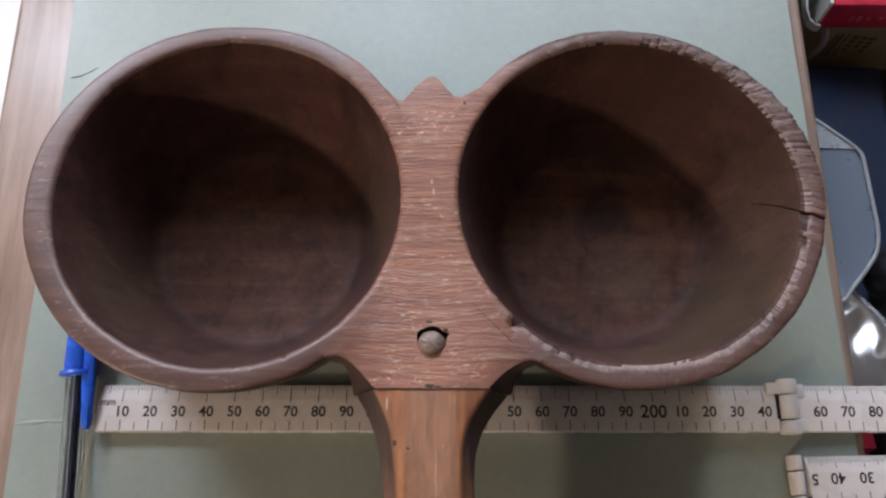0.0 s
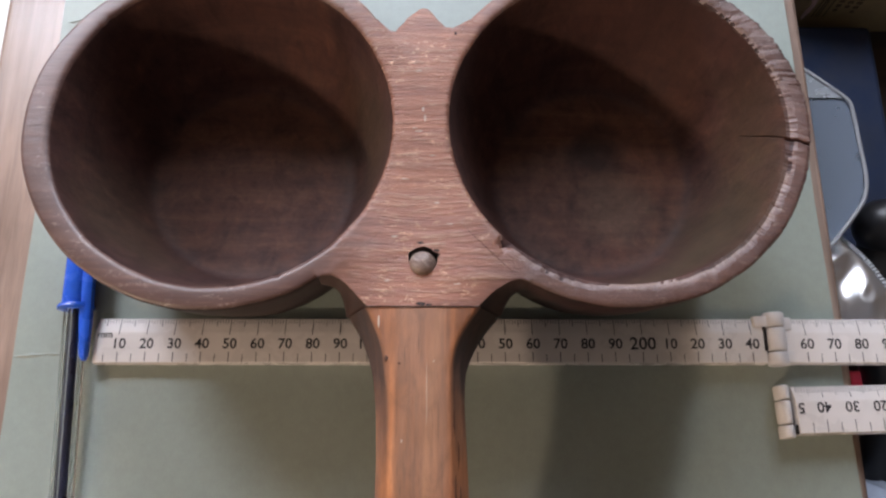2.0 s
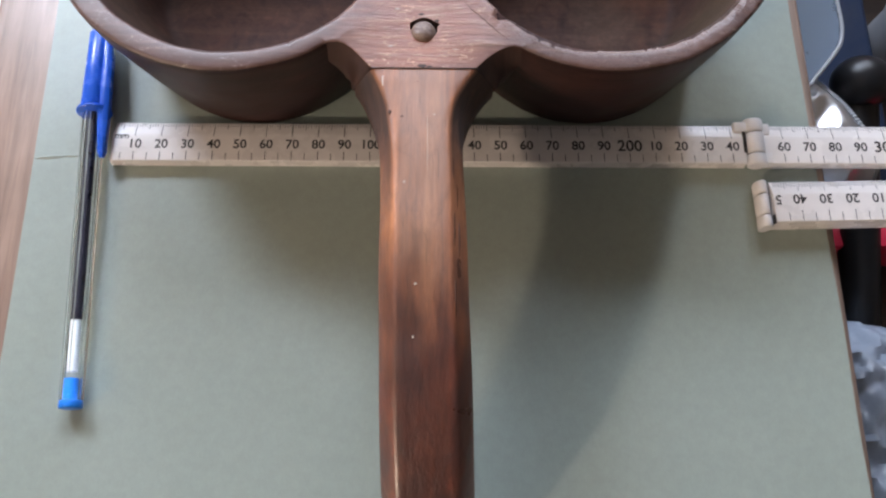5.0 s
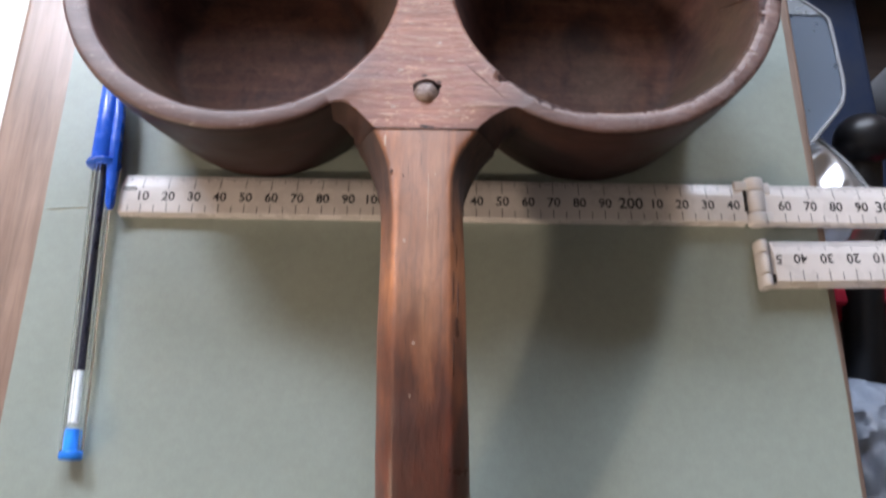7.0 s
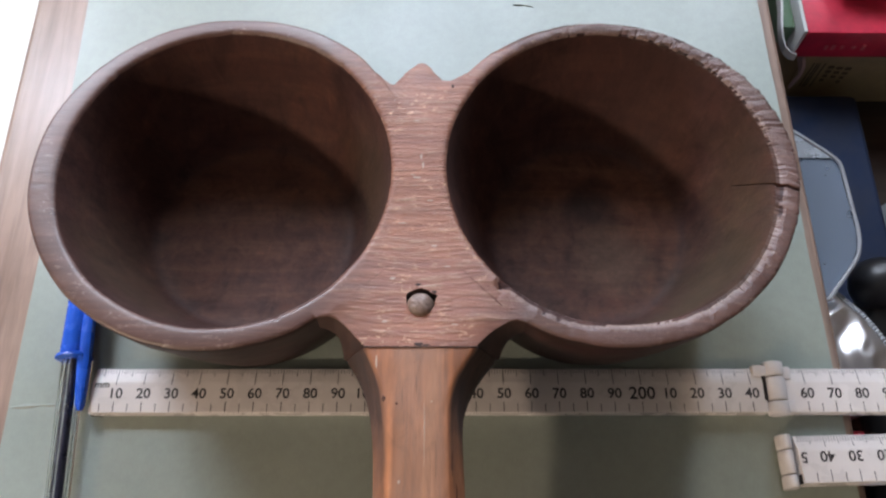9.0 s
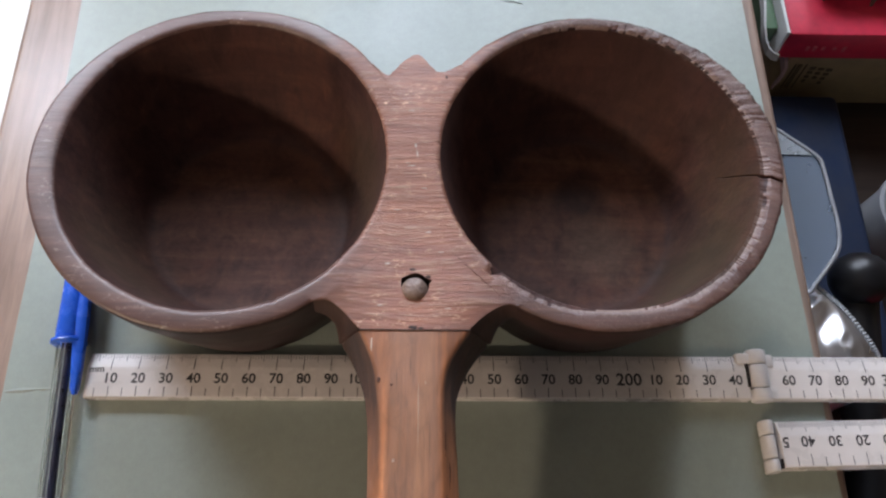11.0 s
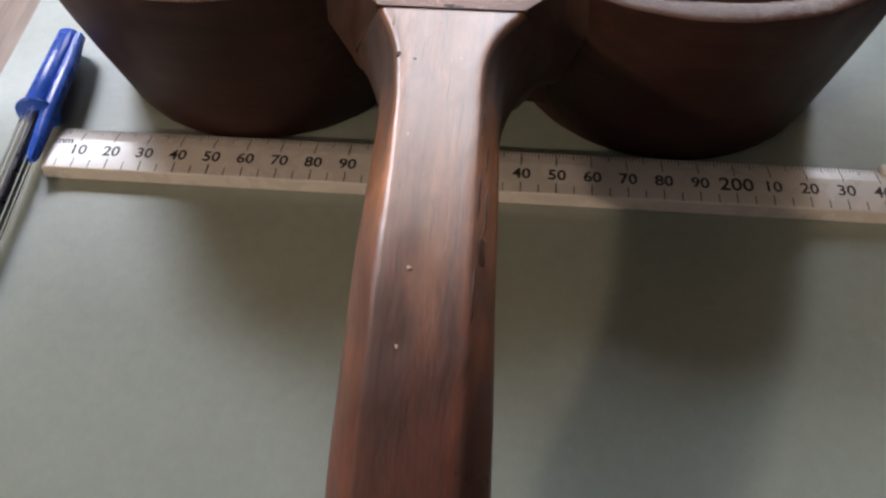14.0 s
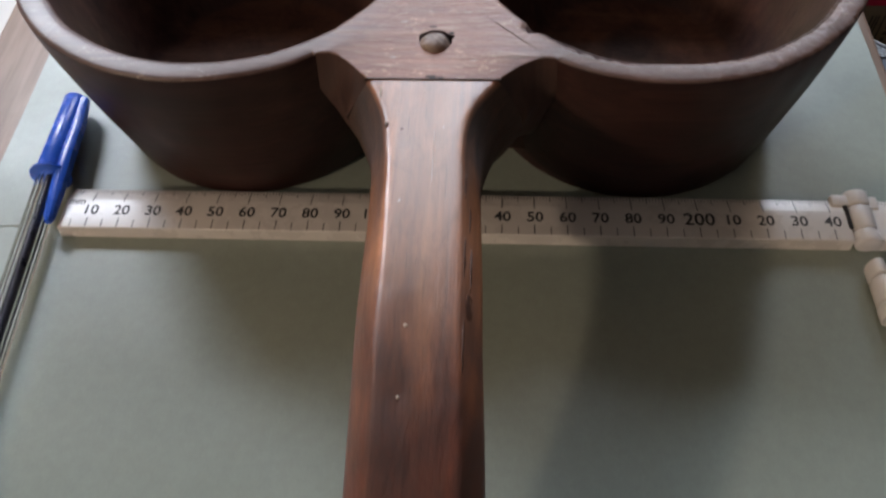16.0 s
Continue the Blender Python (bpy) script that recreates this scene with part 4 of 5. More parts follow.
line = []
for i in range(41):
    x = 0.1032 + 0.0350 * i / 40
    w = 0.00013 + 0.00010 * noise.noise(Vector((x * 700, 0, 0)))
    y = 0.00705 + 0.00012 * noise.noise(Vector((x * 260, 4, 0)))
    line.append([(x, y - w, 0.0600), (x, y + w, 0.0600), (x, y + w, 0.06104), (x, y - w, 0.06104)])
part("joint_line", loft(line), M_GAP, scoop, "thin dark joint between bridge and handle")


def crack_line(x0, y0, x1, y1, wide, sway, seed, steps=28):
    """A fine split that wanders from one point of the bridge to another."""
    loops, d = [], Vector((x1 - x0, y1 - y0)).normalized()
    for i in range(steps + 1):
        f = i / steps
        w = max(0.00002, wide * (1 + noise.noise(Vector((f * 19, seed, 0)))) * min(1.0, 8 * f * (1 - f)))
        off = sway * noise.noise(Vector((f * 6, seed + 4, 0)))
        x, y = x0 + (x1 - x0) * f - d.y * off, y0 + (y1 - y0) * f + d.x * off
        loops.append([(x + d.y * w, y - d.x * w, 0.0600), (x - d.y * w, y + d.x * w, 0.0600), (x - d.y * w, y + d.x * w, 0.06103), (x + d.y * w, y - d.x * w, 0.06103)])
    return loft(loops)


part("hairline_crack", crack_line(0.1118, 0.0668, 0.1286, 0.0670, 0.00007, 0.00025, 3.0), M_HANDLE_DARK, scoop, "fine brown crack across the bridge")
part("hairline_crack", crack_line(0.1326, 0.0330, 0.1490, 0.0168, 0.00007, 0.00030, 8.0), M_HANDLE_DARK, scoop, "fine brown crack slanting to the rim")
part("hairline_crack", crack_line(0.1105, 0.0330, 0.0990, 0.0230, 0.00004, 0.00030, 12.0), M_HANDLE_DARK, scoop, "fine brown crack slanting to the rim")
for k, (x, y, rx, ry) in enumerate(((0.1194, 0.0645, 0.0013, 0.0003), (0.1212, 0.0690, 0.0003, 0.0012), (0.1206, 0.0722, 0.0004, 0.0009), (0.1180, 0.0655, 0.0009, 0.0002), (0.1190, 0.0860, 0.0012, 0.0002), (0.1236, 0.0560, 0.0010, 0.0002), (0.1150, 0.0480, 0.0014, 0.0002), (0.1250, 0.0400, 0.0010, 0.0003), (0.1120, 0.0290, 0.0009, 0.0003), (0.1290, 0.0330, 0.0010, 0.0002), (0.1100, 0.0150, 0.0008, 0.0003), (0.1310, 0.0140, 0.0010, 0.0002))):
    part("pale_scuff", speck(x, y, rx, ry, 0.06101, 0.00008, k * 2.9), M_FLECK, scoop)
for k, (x, y, rx, ry) in enumerate(((0.1204, 0.0079, 0.0015, 0.0006), (0.1226, 0.0076, 0.0011, 0.0003), (0.1200, 0.0270, 0.0011, 0.0004), (0.1312, 0.1000, 0.0004, 0.0007), (0.1250, 0.0245, 0.0009, 0.0005))):
    part("dark_dent", speck(x, y, rx, ry, 0.06100, 0.00006, k * 3.1), M_GAP, scoop)
for k, (x, y, rx, ry) in enumerate(((0.1189, 0.0031, 0.0005, 0.0012), (0.1102, -0.0085, 0.0005, 0.0009), (0.1140, -0.0100, 0.0005, 0.0003))):
    part("dark_dent", speck(x, y, rx, ry, 0.06062, 0.00006, k * 2.3), M_HANDLE_DARK, scoop)
for k, (x, y, rx, ry) in enumerate(((0.1078, 0.0028, 0.0003, 0.0022), (0.1221, -0.0190, 0.00011, 0.0090), (0.1150, -0.0322, 0.00035, 0.0005), (0.1242, -0.0093, 0.0002, 0.0003), (0.1180, -0.0800, 0.0003, 0.0004), (0.1186, -0.0645, 0.0005, 0.0004))):
    part("pale_fleck", speck(x, y, rx, ry, float(np.interp(-y, [-v for v in HY], HZ)) + 0.00003, 0.00006, k * 1.7), M_FLECK, scoop)

# ---- the folding rule ----
RULE_W, BEVEL_W = 0.0165, 0.0052


def rule_leg(x0, x1, z0, z1, m, end_round=False):
    """A strip with a bevelled far edge; m lays it down."""
    prof = [(0.0, z0), (RULE_W, z0), (RULE_W, z1 - 0.0016), (RULE_W - BEVEL_W, z1 - 0.00005), (RULE_W - BEVEL_W - 0.0003, z1), (0.0003, z1), (0.0, z1 - 0.0003)]
    xs = [x0, x0 + 0.0012, x1 - 0.0006, x1]
    loops = []
    for i, x in enumerate(xs):
        lp = []
        for y, z in prof:
            xx = x + (0.0018 if end_round and i == 0 and y > 0.012 else 0.0) + (0.0006 if i == 0 and z > z1 - 0.001 else 0.0)
            lp.append(m @ Vector((xx, y, z)))
        loops.append(lp)
    return loft(loops)


def surface_z(y, z1):
    return z1 - max(0.0, (y - (RULE_W - BEVEL_W)) / BEVEL_W) * 0.00155 + 0.00004


def mark(bm, x, y0, y1, w, z1, m):
    z_a, z_b = surface_z(y0, z1), surface_z(y1, z1)
    k = RULE_W - BEVEL_W
    ys = [y0, k, y1] if y0 < k < y1 else [y0, y1]
    rows = [(bm.verts.new(m @ Vector((x - w, y, surface_z(y, z1) + 0.00002))), bm.verts.new(m @ Vector((x + w, y, surface_z(y, z1) + 0.00002)))) for y in ys]
    for (a, c), (d, e) in zip(rows, rows[1:]):
        bm.faces.new((a, c, e, d))


def tick_marks(mm0, mm1, z1, m, origin=0.0):
    bm = bmesh.new()
    for k in range(mm0, mm1):
        x = origin + k / 1000
        ln = 0.0062 if k % 10 == 0 else 0.0030 if k % 5 == 0 else 0.0019
        mark(bm, x, RULE_W - ln, RULE_W - 0.0001, 0.00013 if k % 5 == 0 else 0.00009, z1, m)
        if k % 10 == 0:
            mark(bm, x, 0.0004, 0.0040, 0.00015, z1, m)
        elif k % 5 == 0:
            mark(bm, x, 0.0004, 0.0033, 0.00013, z1, m)
    return bm


def hinge(parent, cx, y0, y1, z0, z1, m, flat=1.15, folded=False):
    r = (z1 - z0) / 2
    L = y1 - y0
    for a, c, g in ((0.0, 0.24, 0.0), (0.27, 0.70, 0.0006), (0.73, 1.0, 0.0003)):
        seg = rod((cx, y0 + a * L, (z0 + z1) / 2), (cx, y0 + c * L, (z0 + z1) / 2), r * 0.95 - g * 0.2, segs=18, bevel=0.0005)
        bmesh.ops.scale(seg, vec=(flat, 1, 1), space=Matrix.Translation((-cx, 0, 0)), verts=seg.verts)
        bmesh.ops.transform(seg, matrix=m, verts=seg.verts)
        part("hinge_knuckle", seg, M_HINGE, parent)
    if folded:
        slots = [box(cx + r * flat * 0.9, cx + r * flat + 0.0004, y0 + 0.06 * L, y0 + 0.24 * L, z1 - 0.0022, z1 - 0.0010)]
    else:
        slots = [box(cx - r * flat - 0.0008, cx - r * flat + 0.0003, y0 + 0.27 * L, y0 + 0.72 * L, z0 + 0.001, z0 + 0.0052)]
        # the two leaves that reach from the knuckles over the ends of the legs
        for x0, x1, a, c in ((cx - 0.0080, cx - 0.0005, 0.72, 0.93), (cx + 0.0005, cx + 0.0058, 0.66, 0.90), (cx + 0.0005, cx + 0.0058, 0.05, 0.27)):
            leaf = box(x0, x1, y0 + a * L, y0 + c * L, z0 + 0.002, z0 + 0.0053, 0.0004)
            bmesh.ops.transform(leaf, matrix=m, verts=leaf.verts)
            part("hinge_leaf", leaf, M_HINGE, parent)
    for slot in slots:
        bmesh.ops.transform(slot, matrix=m, verts=slot.verts)
        part("hinge_slot", slot, M_SLOT, parent)


rule = thing("folding_rule", (0.15, 0.008, 0.0), "white plastic folding rule with black numbers, lying on green card", "ruler")
I4 = Matrix()
Z1 = 0.0040
leg = part("rule_leg", rule_leg(0.0008, 0.2452, -0.0009, Z1, I4, True), M_RULE, rule, "white leg numbered from ten")
part("graduation", tick_marks(4, 243, Z1, I4), M_INK, leg, "black printed millimetre marks", 0)
for k in range(1, 25):
    big = k % 10 == 0
    txt = str(k * 10) if k <= 10 or big else str((k % 10) * 10)
    part("numeral", lettering(txt, 0.0064 if big and k > 10 else 0.0052, pose(k / 100 + 0.0002, 0.0069, Z1 + 0.00006)), M_INK, leg, "", 0)
part("numeral", lettering("mm", 0.0036, pose(0.0050, 0.0103, Z1 + 0.00006)), M_INK, leg, "", 0)
leg = part("rule_leg", rule_leg(0.2515, 0.4965, -0.0009, Z1, I4), M_RULE, rule, "white leg numbered on to three hundred")
part("graduation", tick_marks(255, 480, Z1, I4), M_INK, leg, "black printed millimetre marks", 0)
for k in range(26, 48):
    big = k % 10 == 0
    part("numeral", lettering(str(k * 10) if big else str((k % 10) * 10), 0.0064 if big else 0.0052, pose(k / 100 + 0.0002, 0.0069, Z1 + 0.00006)), M_INK, leg, "", 0)
hinge(rule, 0.2494, -0.0008, 0.0188, -0.0009, 0.0062, I4)

Z2 = 0.0078
turn = pose(0.2515, -0.0255, 0, 0, 0, 1.4)
rule2 = thing("folded_rule", (0.37, -0.017, 0.0), "white plastic rule folded double, black numbers upside down, on card", "ruler")
low = part("rule_leg", rule_leg(0.0, 0.245, -0.0009, 0.0034, turn), M_RULE, rule2)
leg = part("rule_leg", rule_leg(0.0, 0.245, 0.0037, Z2, turn), M_RULE, rule2, "upper white leg with numbers upside down")
bm = bmesh.new()
for k in range(1, 235):
    x = k / 1000 + 0.0005
    mark(bm, x, RULE_W - (0.0040 if k % 10 == 0 else 0.0030 if k % 5 == 0 else 0.0022), RULE_W - 0.0001, 0.00012, Z2, turn)
    if k % 5 == 0:
        mark(bm, x, 0.0004, 0.0046 if k % 10 == 0 else 0.0036, 0.00014, Z2, turn)
part("graduation", bm, M_INK, leg, "black printed millimetre marks", 0)
for k in range(0, 6):
    if 40 - 10 * k > 0:
        part("numeral", lettering(str(40 - 10 * k), 0.0052, turn @ pose(0.0103 + 0.010 * k, 0.0092, Z2 + 0.00006, 0, 0, 180)), M_INK, leg, "", 0)
part("numeral", lettering("5", 0.0052, turn @ pose(0.0022, 0.0090, Z2 + 0.00006, 0, 0, 180)), M_INK, leg, "", 0)
hinge(rule2, -0.0026, -0.0012, 0.0172, -0.0009, 0.0083, turn, 0.56, True)

# ---- the ballpoint pen ----
pen = thing("ballpoint_pen", (-0.003, -0.02, 0.0), "clear ballpoint pen with blue cap and dark ink on card", "pen")
PA, PB = Vector((-0.0010, -0.0925, 0.0032)), Vector((-0.0084, 0.055, 0.0048))
pdir = (PB - PA).normalized()


def pen_at(s, side=0.0, up=0.0):
    across = pdir.cross(Vector((0, 0, 1))).normalized()
    return PA + pdir * s + across * side + Vector((0, 0, up))


def hex_tube(s0, s1, r, bore):
    """A six-sided barrel with a round bore."""
    across = pdir.cross(Vector((0, 0, 1))).normalized()
    ring = lambda s, rr, k: [pen_at(s) + across * rr * math.cos(a) + Vector((0, 0, 1)) * rr * math.sin(a) for a in [2 * math.pi * (i + 0.5) / k for i in range(k)]]
    hollow = loft([ring(s0, bore, 18), ring(s1, bore, 18)], False, False)
    bmesh.ops.reverse_faces(hollow, faces=hollow.faces)
    return join(loft([ring(s0, r, 6), ring(s1, r, 6)], False, False), hollow)


barrel = part("barrel", hex_tube(0.0022, 0.128, 0.0041, 0.0030), M_CLEAR, pen, "clear plastic hexagonal barrel", 10)
barrel.visible_shadow = False
part("ink_tube", rod(pen_at(0.0305), pen_at(0.1275), 0.0019, segs=14), M_PENINK, pen, "dark ink tube")
part("empty_tube", rod(pen_at(0.012), pen_at(0.0304), 0.0017, segs=14), M_TUBE, pen, "milky empty end of the tube")
part("end_plug", join(rod(pen_at(-0.0008), pen_at(0.0020), 0.0040, segs=18, bevel=0.0004), rod(pen_at(0.0021), pen_at(0.0095), 0.0027, segs=14)), M_PLUG, pen, "lighter blue end plug")
cap = part("cap", rod(pen_at(0.1130), pen_at(0.1475), 0.0052, 0.0039, segs=28, bevel=0.0008), M_BLUE, pen, "blue plastic cap")
part("cap_rim", rod(pen_at(0.1122), pen_at(0.1138), 0.0066, 0.0064, segs=28, bevel=0.0004), M_BLUE, cap)
s0, s1 = 0.0930, 0.146
clip = []
for s, w, h0, h1 in ((s0, 0.0008, 0.0006, 0.0022), (s0 + 0.002, 0.0015, 0.0004, 0.0030), (s0 + 0.012, 0.0019, 0.0004, 0.0036), (s0 + 0.020, 0.0021, 0.0004, 0.0042), (s0 + 0.028, 0.0021, 0.0004, 0.0042), (s1 - 0.012, 0.0020, 0.0003, 0.0036), (s1, 0.0014, 0.0002, 0.0028)):
    mid = 0.0046 if s < s1 - 0.005 else 0.0038
    clip.append([pen_at(s, mid - w, h0), pen_at(s, mid + w, h0), pen_at(s, mid + w, h1 - 0.0006), pen_at(s, mid + w * 0.5, h1), pen_at(s, mid - w * 0.5, h1), pen_at(s, mid - w, h1 - 0.0006)])
part("pocket_clip", loft(clip), M_BLUE, cap)


# ---- things lying on the desk beside the board ----
def crumpled(cx, cy, hx, hy, z0, z1, amount, scale, seed, n=48, power=2.6):
    """A crumpled soft bag on a rectangle."""
    bm = bmesh.new()
    rows = []
    for j in range(n + 1):
        v = -1 + 2 * j / n
        row = []
        for i in range(n + 1):
            u = -1 + 2 * i / n
            e = max(0.0, 1 - (abs(u) ** power + abs(v) ** power))
            h = z0 + (z1 - z0) * e ** 0.45
            p = Vector((cx + hx * u * (1 + 0.08 * noise.noise(Vector((v * 3, seed, 0)))), cy + hy * v * (1 + 0.08 * noise.noise(Vector((u * 3, seed + 5, 0)))), h))
            q = p * scale + Vector((seed, seed, 0))
            ridge = 1 - abs(noise.noise(q)) * 2 + 0.5 * (1 - abs(noise.noise(q * 2.3)) * 2)
            p.z = max(z0, p.z + amount * ridge * min(1.0, e * 3))
            row.append(bm.verts.new(p))
        rows.append(row)
    for j in range(n):
        for i in range(n):
            bm.faces.new((rows[j][i], rows[j][i + 1], rows[j + 1][i + 1], rows[j + 1][i]))
    edge = [rows[0][i] for i in range(n + 1)] + [rows[j][n] for j in range(1, n + 1)] + [rows[n][i] for i in range(n - 1, -1, -1)] + [rows[j][0] for j in range(n - 1, 0, -1)]
    bm.faces.new(edge[::-1])
    return bm


paper = thing("paper_stack", (-0.25, 0.1, DESK_Z), "stack of plain white paper beside the wooden board", "paper")
for k in range(4):
    z = DESK_Z + 0.026 * k
    part("sheaf", box(-0.42 + 0.002 * k, -0.0630 - 0.0012 * (k % 2), -0.26, 0.36, z, z + 0.0256, 0.0006, 1), M_WHITE, paper)

navy = thing("navy_folder", (0.33, 0.12, DESK_Z), "dark navy blue cloth-covered folder lying on the desk", "folder")
part("cover", wobble(box(0.2845, 0.3725, 0.030, 0.2135, DESK_Z, -0.109, 0.004, 3), 0.0006, 40), M_NAVY, navy)
part("spine", rod((0.3745, 0.034, -0.122), (0.3745, 0.21, -0.122), 0.003, segs=12, bevel=0.001), M_GREYP, navy, "thin grey spine strip")

carton = thing("tan_carton", (0.40, 0.28, DESK_Z), "tan printed carton under a red box on the desk", "box")
body = part("carton_body", box(0.3365, 0.47, 0.2245, 0.335, DESK_Z, -0.0885, 0.0015), M_TAN, carton)
for x in (0.3435, 0.3455, 0.3470, 0.3500):
    part("printed_bar", box(x - 0.0003, x + 0.0003, 0.2240, 0.2246, -0.118, -0.095), M_PRINT, carton)
for k, x in enumerate((0.3550, 0.3602, 0.3655)):
    for j in range(4 - k % 2):
        z = -0.0985 - 0.0042 * j - 0.0008 * k
        part("printed_bar", box(x - 0.0019, x + 0.0016 - 0.0004 * j, 0.2240, 0.2246, z - 0.0011, z + 0.0010), M_PRINT, carton)


def ribbon(path, wide, thick):
    """A paper edge bent along a path, standing on its edge."""
    loops = []
    for i, p in enumerate(path):
        p, d = Vector(p), Vector(path[min(i + 1, len(path) - 1)]) - Vector(path[max(i - 1, 0)])
        n = Vector((-d.y, d.x, 0)).normalized() * thick
        loops.append([p + n - Vector((0, 0, wide)), p + n + Vector((0, 0, wide)), p - n + Vector((0, 0, wide)), p - n - Vector((0, 0, wide))])
    return loft(loops)


part("torn_edge", ribbon([(0.3353, 0.2300, -0.0925), (0.3355, 0.2230, -0.0935), (0.3362, 0.2205, -0.0965), (0.3358, 0.2190, -0.1010), (0.3338, 0.2185, -0.1080)], 0.0032, 0.0009), M_PINK, carton, "pale pink torn paper edge")
red = thing("red_box", (0.40, 0.28, -0.0885), "glossy red cardboard box lying on a tan carton", "box")
part("box_body", box(0.3285, 0.475, 0.2235, 0.34, -0.0883, -0.0665, 0.0012), M_RED, red)
part("lid_edge", box(0.3262, 0.3283, 0.2240, 0.336, -0.0880, -0.066, 0.0006), M_WHITE, red, "pale inner edge of the lid")
part("curled_flap", ribbon([(0.3195, 0.3300, -0.0690), (0.3180, 0.2600, -0.0690), (0.3168, 0.2420, -0.0690), (0.3158, 0.2320, -0.0710), (0.3166, 0.2250, -0.0745), (0.3195, 0.2215, -0.0790), (0.3240, 0.2208, -0.0830), (0.3284, 0.2222, -0.0860)], 0.0028, 0.0006), M_WHITE, red, "white curled paper flap at the open end")
part("lining", box(0.3190, 0.3258, 0.2330, 0.330, -0.0878, -0.0735, 0.0008), M_LINING, red, "dull green lining at the open end")
for k, (x, w, h) in enumerate(((0.3430, 0.0008, 0.0036), (0.3470, 0.0010, 0.0040), (0.3520, 0.0008, 0.0026), (0.3585, 0.0010, 0.0020), (0.3640, 0.0009, 0.0042))):
    part("printed_bar", box(x - w, x + w, 0.2229, 0.2236, -0.0785 - h * 0.6, -0.0785 + h * 0.4), M_REDPRINT, red)
case = thing("dark_case", (0.42, 0.30, -0.0665), "dark maroon case on pointed beige feet on the red box", "case")
part("case_body", wobble(box(0.345, 0.47, 0.2475, 0.334, -0.0625, -0.043, 0.004, 2), 0.0006, 60), M_BLACK, case)
for x, y in ((0.3510, 0.2475), (0.3778, 0.2440), (0.3510, 0.3260), (0.4600, 0.3260)):
    part("foot", rod((x, y + 0.003, -0.0575), (x, y, -0.0664), 0.0022, 0.0009, segs=12, bevel=0.0004), M_PEG, case, "pointed beige foot")


def tub_loop(z, shrink):
    pts = [(0.2835, 0.1500), (0.2950, 0.1455), (0.3040, 0.1385), (0.3110, 0.1325), (0.3142, 0.1290), (0.3155, 0.1250), (0.3163, 0.1060), (0.3168, 0.0930), (0.3155, 0.0840), (0.3120, 0.0770), (0.3010, 0.0640), (0.2960, 0.0590), (0.2835, 0.0560)]
    c = Vector((0.2835, 0.104))
    return [(c.x + (x - c.x) * (1 - shrink), c.y + (y - c.y) * (1 - shrink), z) for x, y in pts]


tub = thing("plastic_tub", (0.30, 0.104, -0.109), "cloudy clear plastic tub with a pale rim beside the board", "tub")
part("tub_wall", loft([tub_loop(-0.1085, 0.28), tub_loop(-0.075, 0.16), tub_loop(-0.0420, 0.02), tub_loop(-0.0412, 0.02)]), M_FILM, tub)
rim_pts = [Vector(p) for p in tub_loop(-0.0404, 0.0)]
smooth_rim = []
for i in range(len(rim_pts) - 1):
    p0, p1, p2, p3 = rim_pts[max(i - 1, 0)], rim_pts[i], rim_pts[i + 1], rim_pts[min(i + 2, len(rim_pts) - 1)]
    for j in range(5):
        f = j / 5
        smooth_rim.append(0.5 * (2 * p1 + (p2 - p0) * f + (2 * p0 - 5 * p1 + 4 * p2 - p3) * f ** 2 + (3 * p1 - 3 * p2 + p3 - p0) * f ** 3))
smooth_rim.append(rim_pts[-1])
loops = []
for i, p in enumerate(smooth_rim):
    d = (smooth_rim[min(i + 1, len(smooth_rim) - 1)] - smooth_rim[max(i - 1, 0)]).normalized()
    across = Vector((d.y, -d.x, 0))
    loops.append([p + across * 0.0010 * math.cos(a) + Vector((0, 0, 0.0007 * math.sin(a))) for a in [2 * math.pi * k / 10 for k in range(10)]])
part("rim", loft(loops), M_GREYP, tub, "pale grey plastic rim", 60)
part("lid_fold", loft([[(x, y, z) for x, y in ((0.2838, 0.1308), (0.3125, 0.1304), (0.3105, 0.1325), (0.3035, 0.1382), (0.2945, 0.1450), (0.2838, 0.1495))] for z in (-0.0412, -0.0404)]), M_FOLD, tub, "folded corner of clear film")

# the foil bag: a sealed edge that runs aslant, smooth folds falling away from it
SEAL = [Vector(p) for p in ((0.2990, 0.0735, -0.0530), (0.3063, 0.0643, -0.0500), (0.3163, 0.0520, -0.0490), (0.3260, 0.0348, -0.0500), (0.3290, 0.0255, -0.0540), (0.3300, 0.0195, -0.0640))]


def seal_at(f):
    k = min(int(f * 5), 4)
    g = f * 5 - k
    p0, p1, p2, p3 = SEAL[max(k - 1, 0)], SEAL[k], SEAL[k + 1], SEAL[min(k + 2, 5)]
    return 0.5 * (2 * p1 + (p2 - p0) * g + (2 * p0 - 5 * p1 + 4 * p2 - p3) * g * g + (3 * p1 - 3 * p2 + p3 - p0) * g ** 3)


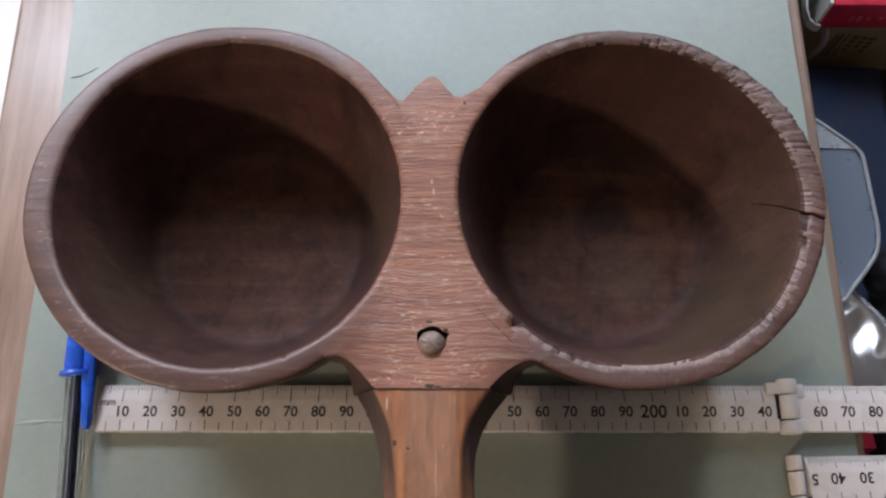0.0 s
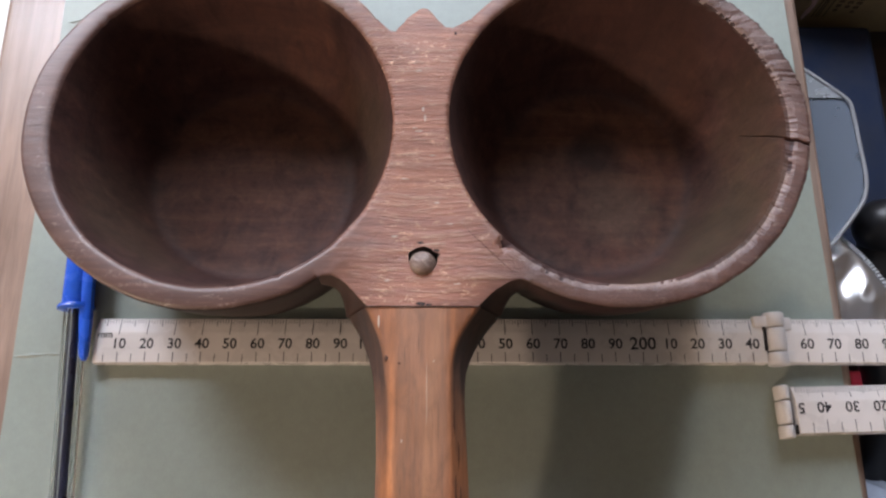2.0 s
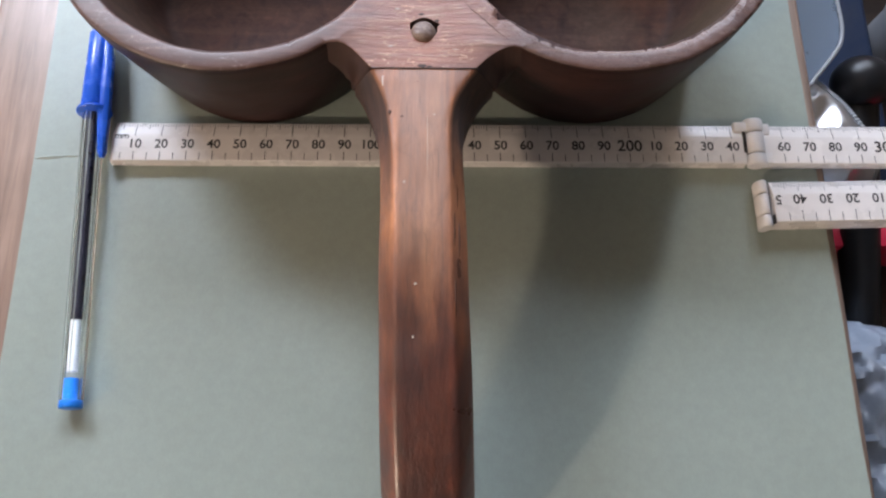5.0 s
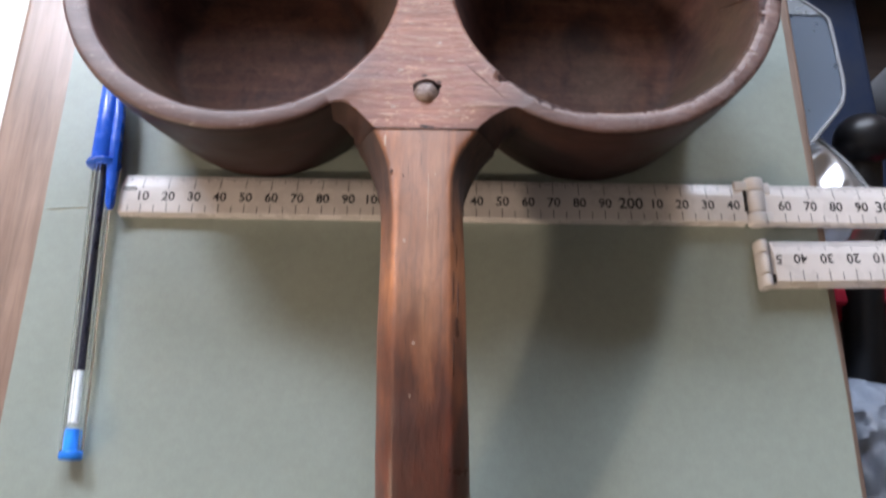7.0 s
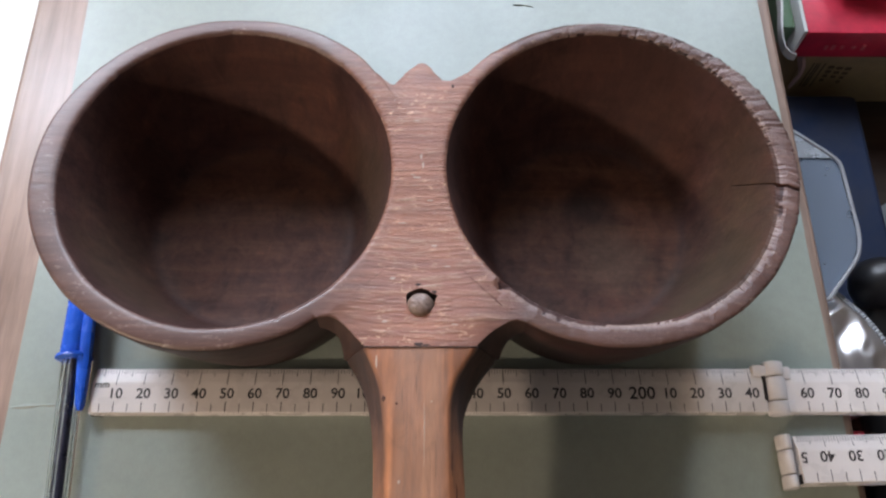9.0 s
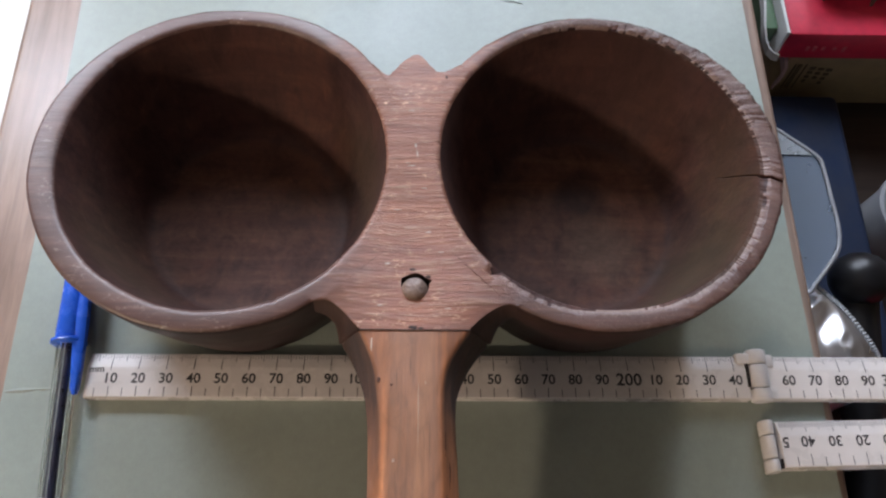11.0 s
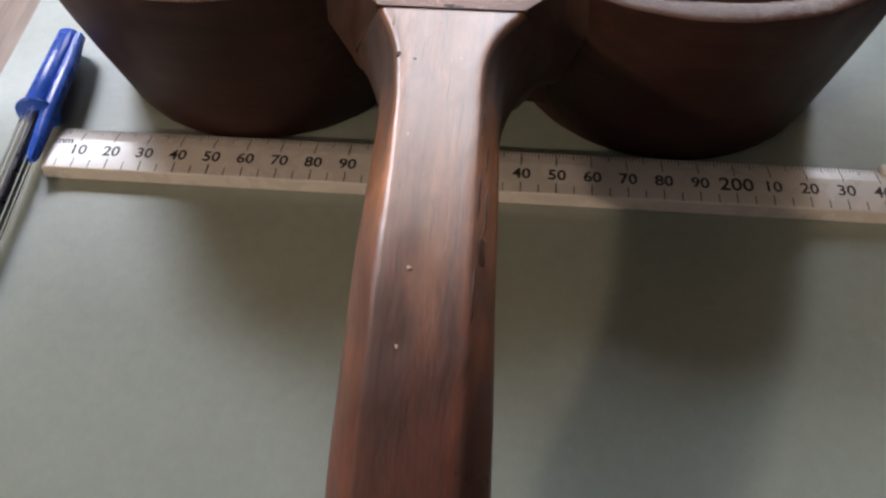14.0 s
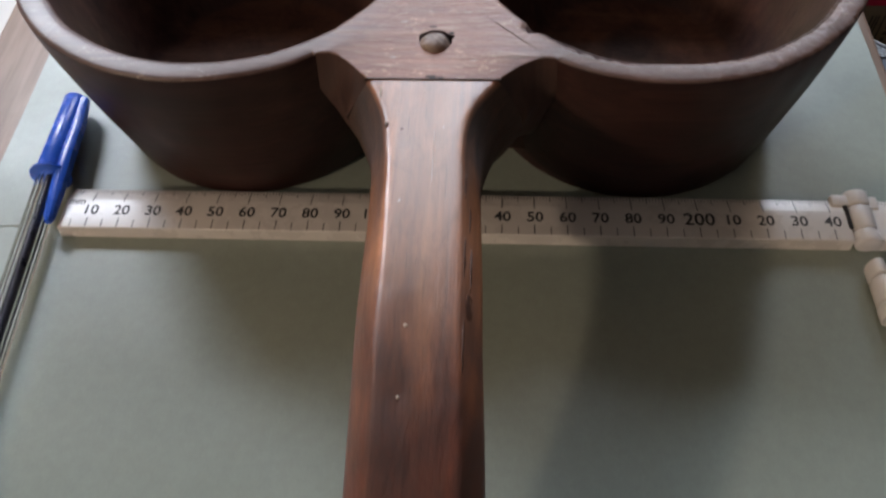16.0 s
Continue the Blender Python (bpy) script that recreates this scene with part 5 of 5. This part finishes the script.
def foil_mesh(nu=60, nv=36):
    rows = []
    for i in range(nu + 1):
        top, row = seal_at(i / nu), []
        for j in range(nv + 1):
            v = j / nv
            p = Vector((top.x + (0.2855 - top.x) * v, top.y - 0.003 * v, top.z))
            fold = noise.noise(Vector((p.x * 38 + p.y * 22, p.y * 30 - p.x * 14, 3.0)))
            p.z += 0.0050 * math.sin(math.pi * min(1.0, v * 0.9)) + 0.0085 * fold * min(1.0, v * 2.5) + 0.0030 * (1 - abs(noise.noise(Vector((p.x * 70, p.y * 55, 8.0)))) * 3) * min(1.0, v * 3) - 0.010 * v * v
            row.append(p)
        rows.append(row)
    bm = bmesh.new()
    vs = [[bm.verts.new(p) for p in row] for row in rows]
    for i in range(nu):
        for j in range(nv):
            bm.faces.new((vs[i][j], vs[i][j + 1], vs[i + 1][j + 1], vs[i + 1][j]))
    edge = [vs[0][j] for j in range(nv + 1)] + [vs[i][nv] for i in range(1, nu + 1)] + [vs[nu][j] for j in range(nv - 1, -1, -1)] + [vs[i][0] for i in range(nu - 1, 0, -1)]
    mid = sum((v.co for v in edge), Vector()) / len(edge)
    foot = [bm.verts.new((mid.x + (v.co.x - mid.x) * 0.92, mid.y + (v.co.y - mid.y) * 0.92, DESK_Z)) for v in edge]
    for k in range(len(edge)):
        bm.faces.new((edge[k], foot[k], foot[(k + 1) % len(edge)], edge[(k + 1) % len(edge)]))
    bm.faces.new(foot[::-1])
    bmesh.ops.recalc_face_normals(bm, faces=bm.faces)
    return bm


foil = thing("foil_bag", (0.306, 0.04, DESK_Z), "shiny silver foil bag with a crimped edge beside the board", "bag")
part("pouch", foil_mesh(), M_FOIL, foil, "", 60)
loops = []
for i in range(121):
    p, d = seal_at(i / 120), (seal_at(min(1.0, i / 120 + 0.01)) - seal_at(max(0.0, i / 120 - 0.01))).normalized()
    across = Vector((d.y, -d.x, 0)).normalized()
    if across.x < 0:
        across = -across
    lift = 0.0004 if i % 2 else -0.0003
    loops.append([p + Vector((0, 0, lift + 0.0006)), p + across * (0.0019 + 0.0003 * (i % 2)) + Vector((0, 0, lift + 0.0001)), p + across * 0.0019 + Vector((0, 0, lift - 0.0008)), p + Vector((0, 0, lift - 0.0006))])
part("crimped_seam", loft(loops), M_SEAM, foil, "grey crimped edge of the foil", 20)
bag = new("plastic_bag", mesh_of("plastic_bag", crumpled(0.322, -0.105, 0.036, 0.072, DESK_Z, -0.060, 0.007, 60, 9.0), M_BAG, 50))
tagged(bag, "crumpled pale blue plastic bag beside the board", "bag")

torch = thing("black_handle", (0.34, 0.05, DESK_Z), "black rubber tool handle with a round knob end", "handle")
knob = bmesh.new()
bmesh.ops.create_uvsphere(knob, u_segments=32, v_segments=20, radius=0.0145)
bmesh.ops.scale(knob, vec=(1.05, 0.92, 0.95), verts=knob.verts)
bmesh.ops.translate(knob, vec=(0.3400, 0.0790, -0.0725), verts=knob.verts)
part("knob", knob, M_BLACK, torch, "round black knob", 60)
part("grip", rod((0.3400, 0.078, -0.078), (0.3430, -0.060, -0.1245), 0.0105, 0.0098, segs=24, bevel=0.002), M_BLACK, torch)
grey_cup = thing("grey_lid", (0.375, 0.125, DESK_Z), "grey rounded plastic lid standing on the desk", "lid")
part("lid_body", rod((0.4000, 0.130, DESK_Z), (0.4000, 0.130, -0.085), 0.026, 0.024, segs=40, bevel=0.003), M_GREYP, grey_cup)
part("lid_band", rod((0.4000, 0.130, -0.100), (0.4000, 0.130, -0.096), 0.0262, segs=40), M_GREYP, grey_cup)
red2 = thing("red_packet", (0.37, 0.0, DESK_Z), "flat red cardboard packet lying on the desk", "packet")
part("packet_body", box(0.3180, 0.43, 0.0015, 0.0145, DESK_Z, -0.1, 0.0012), M_RED, red2)
part("packet_flap", box(0.3185, 0.4295, 0.0009, 0.0013, DESK_Z + 0.004, -0.102), M_RED, red2)
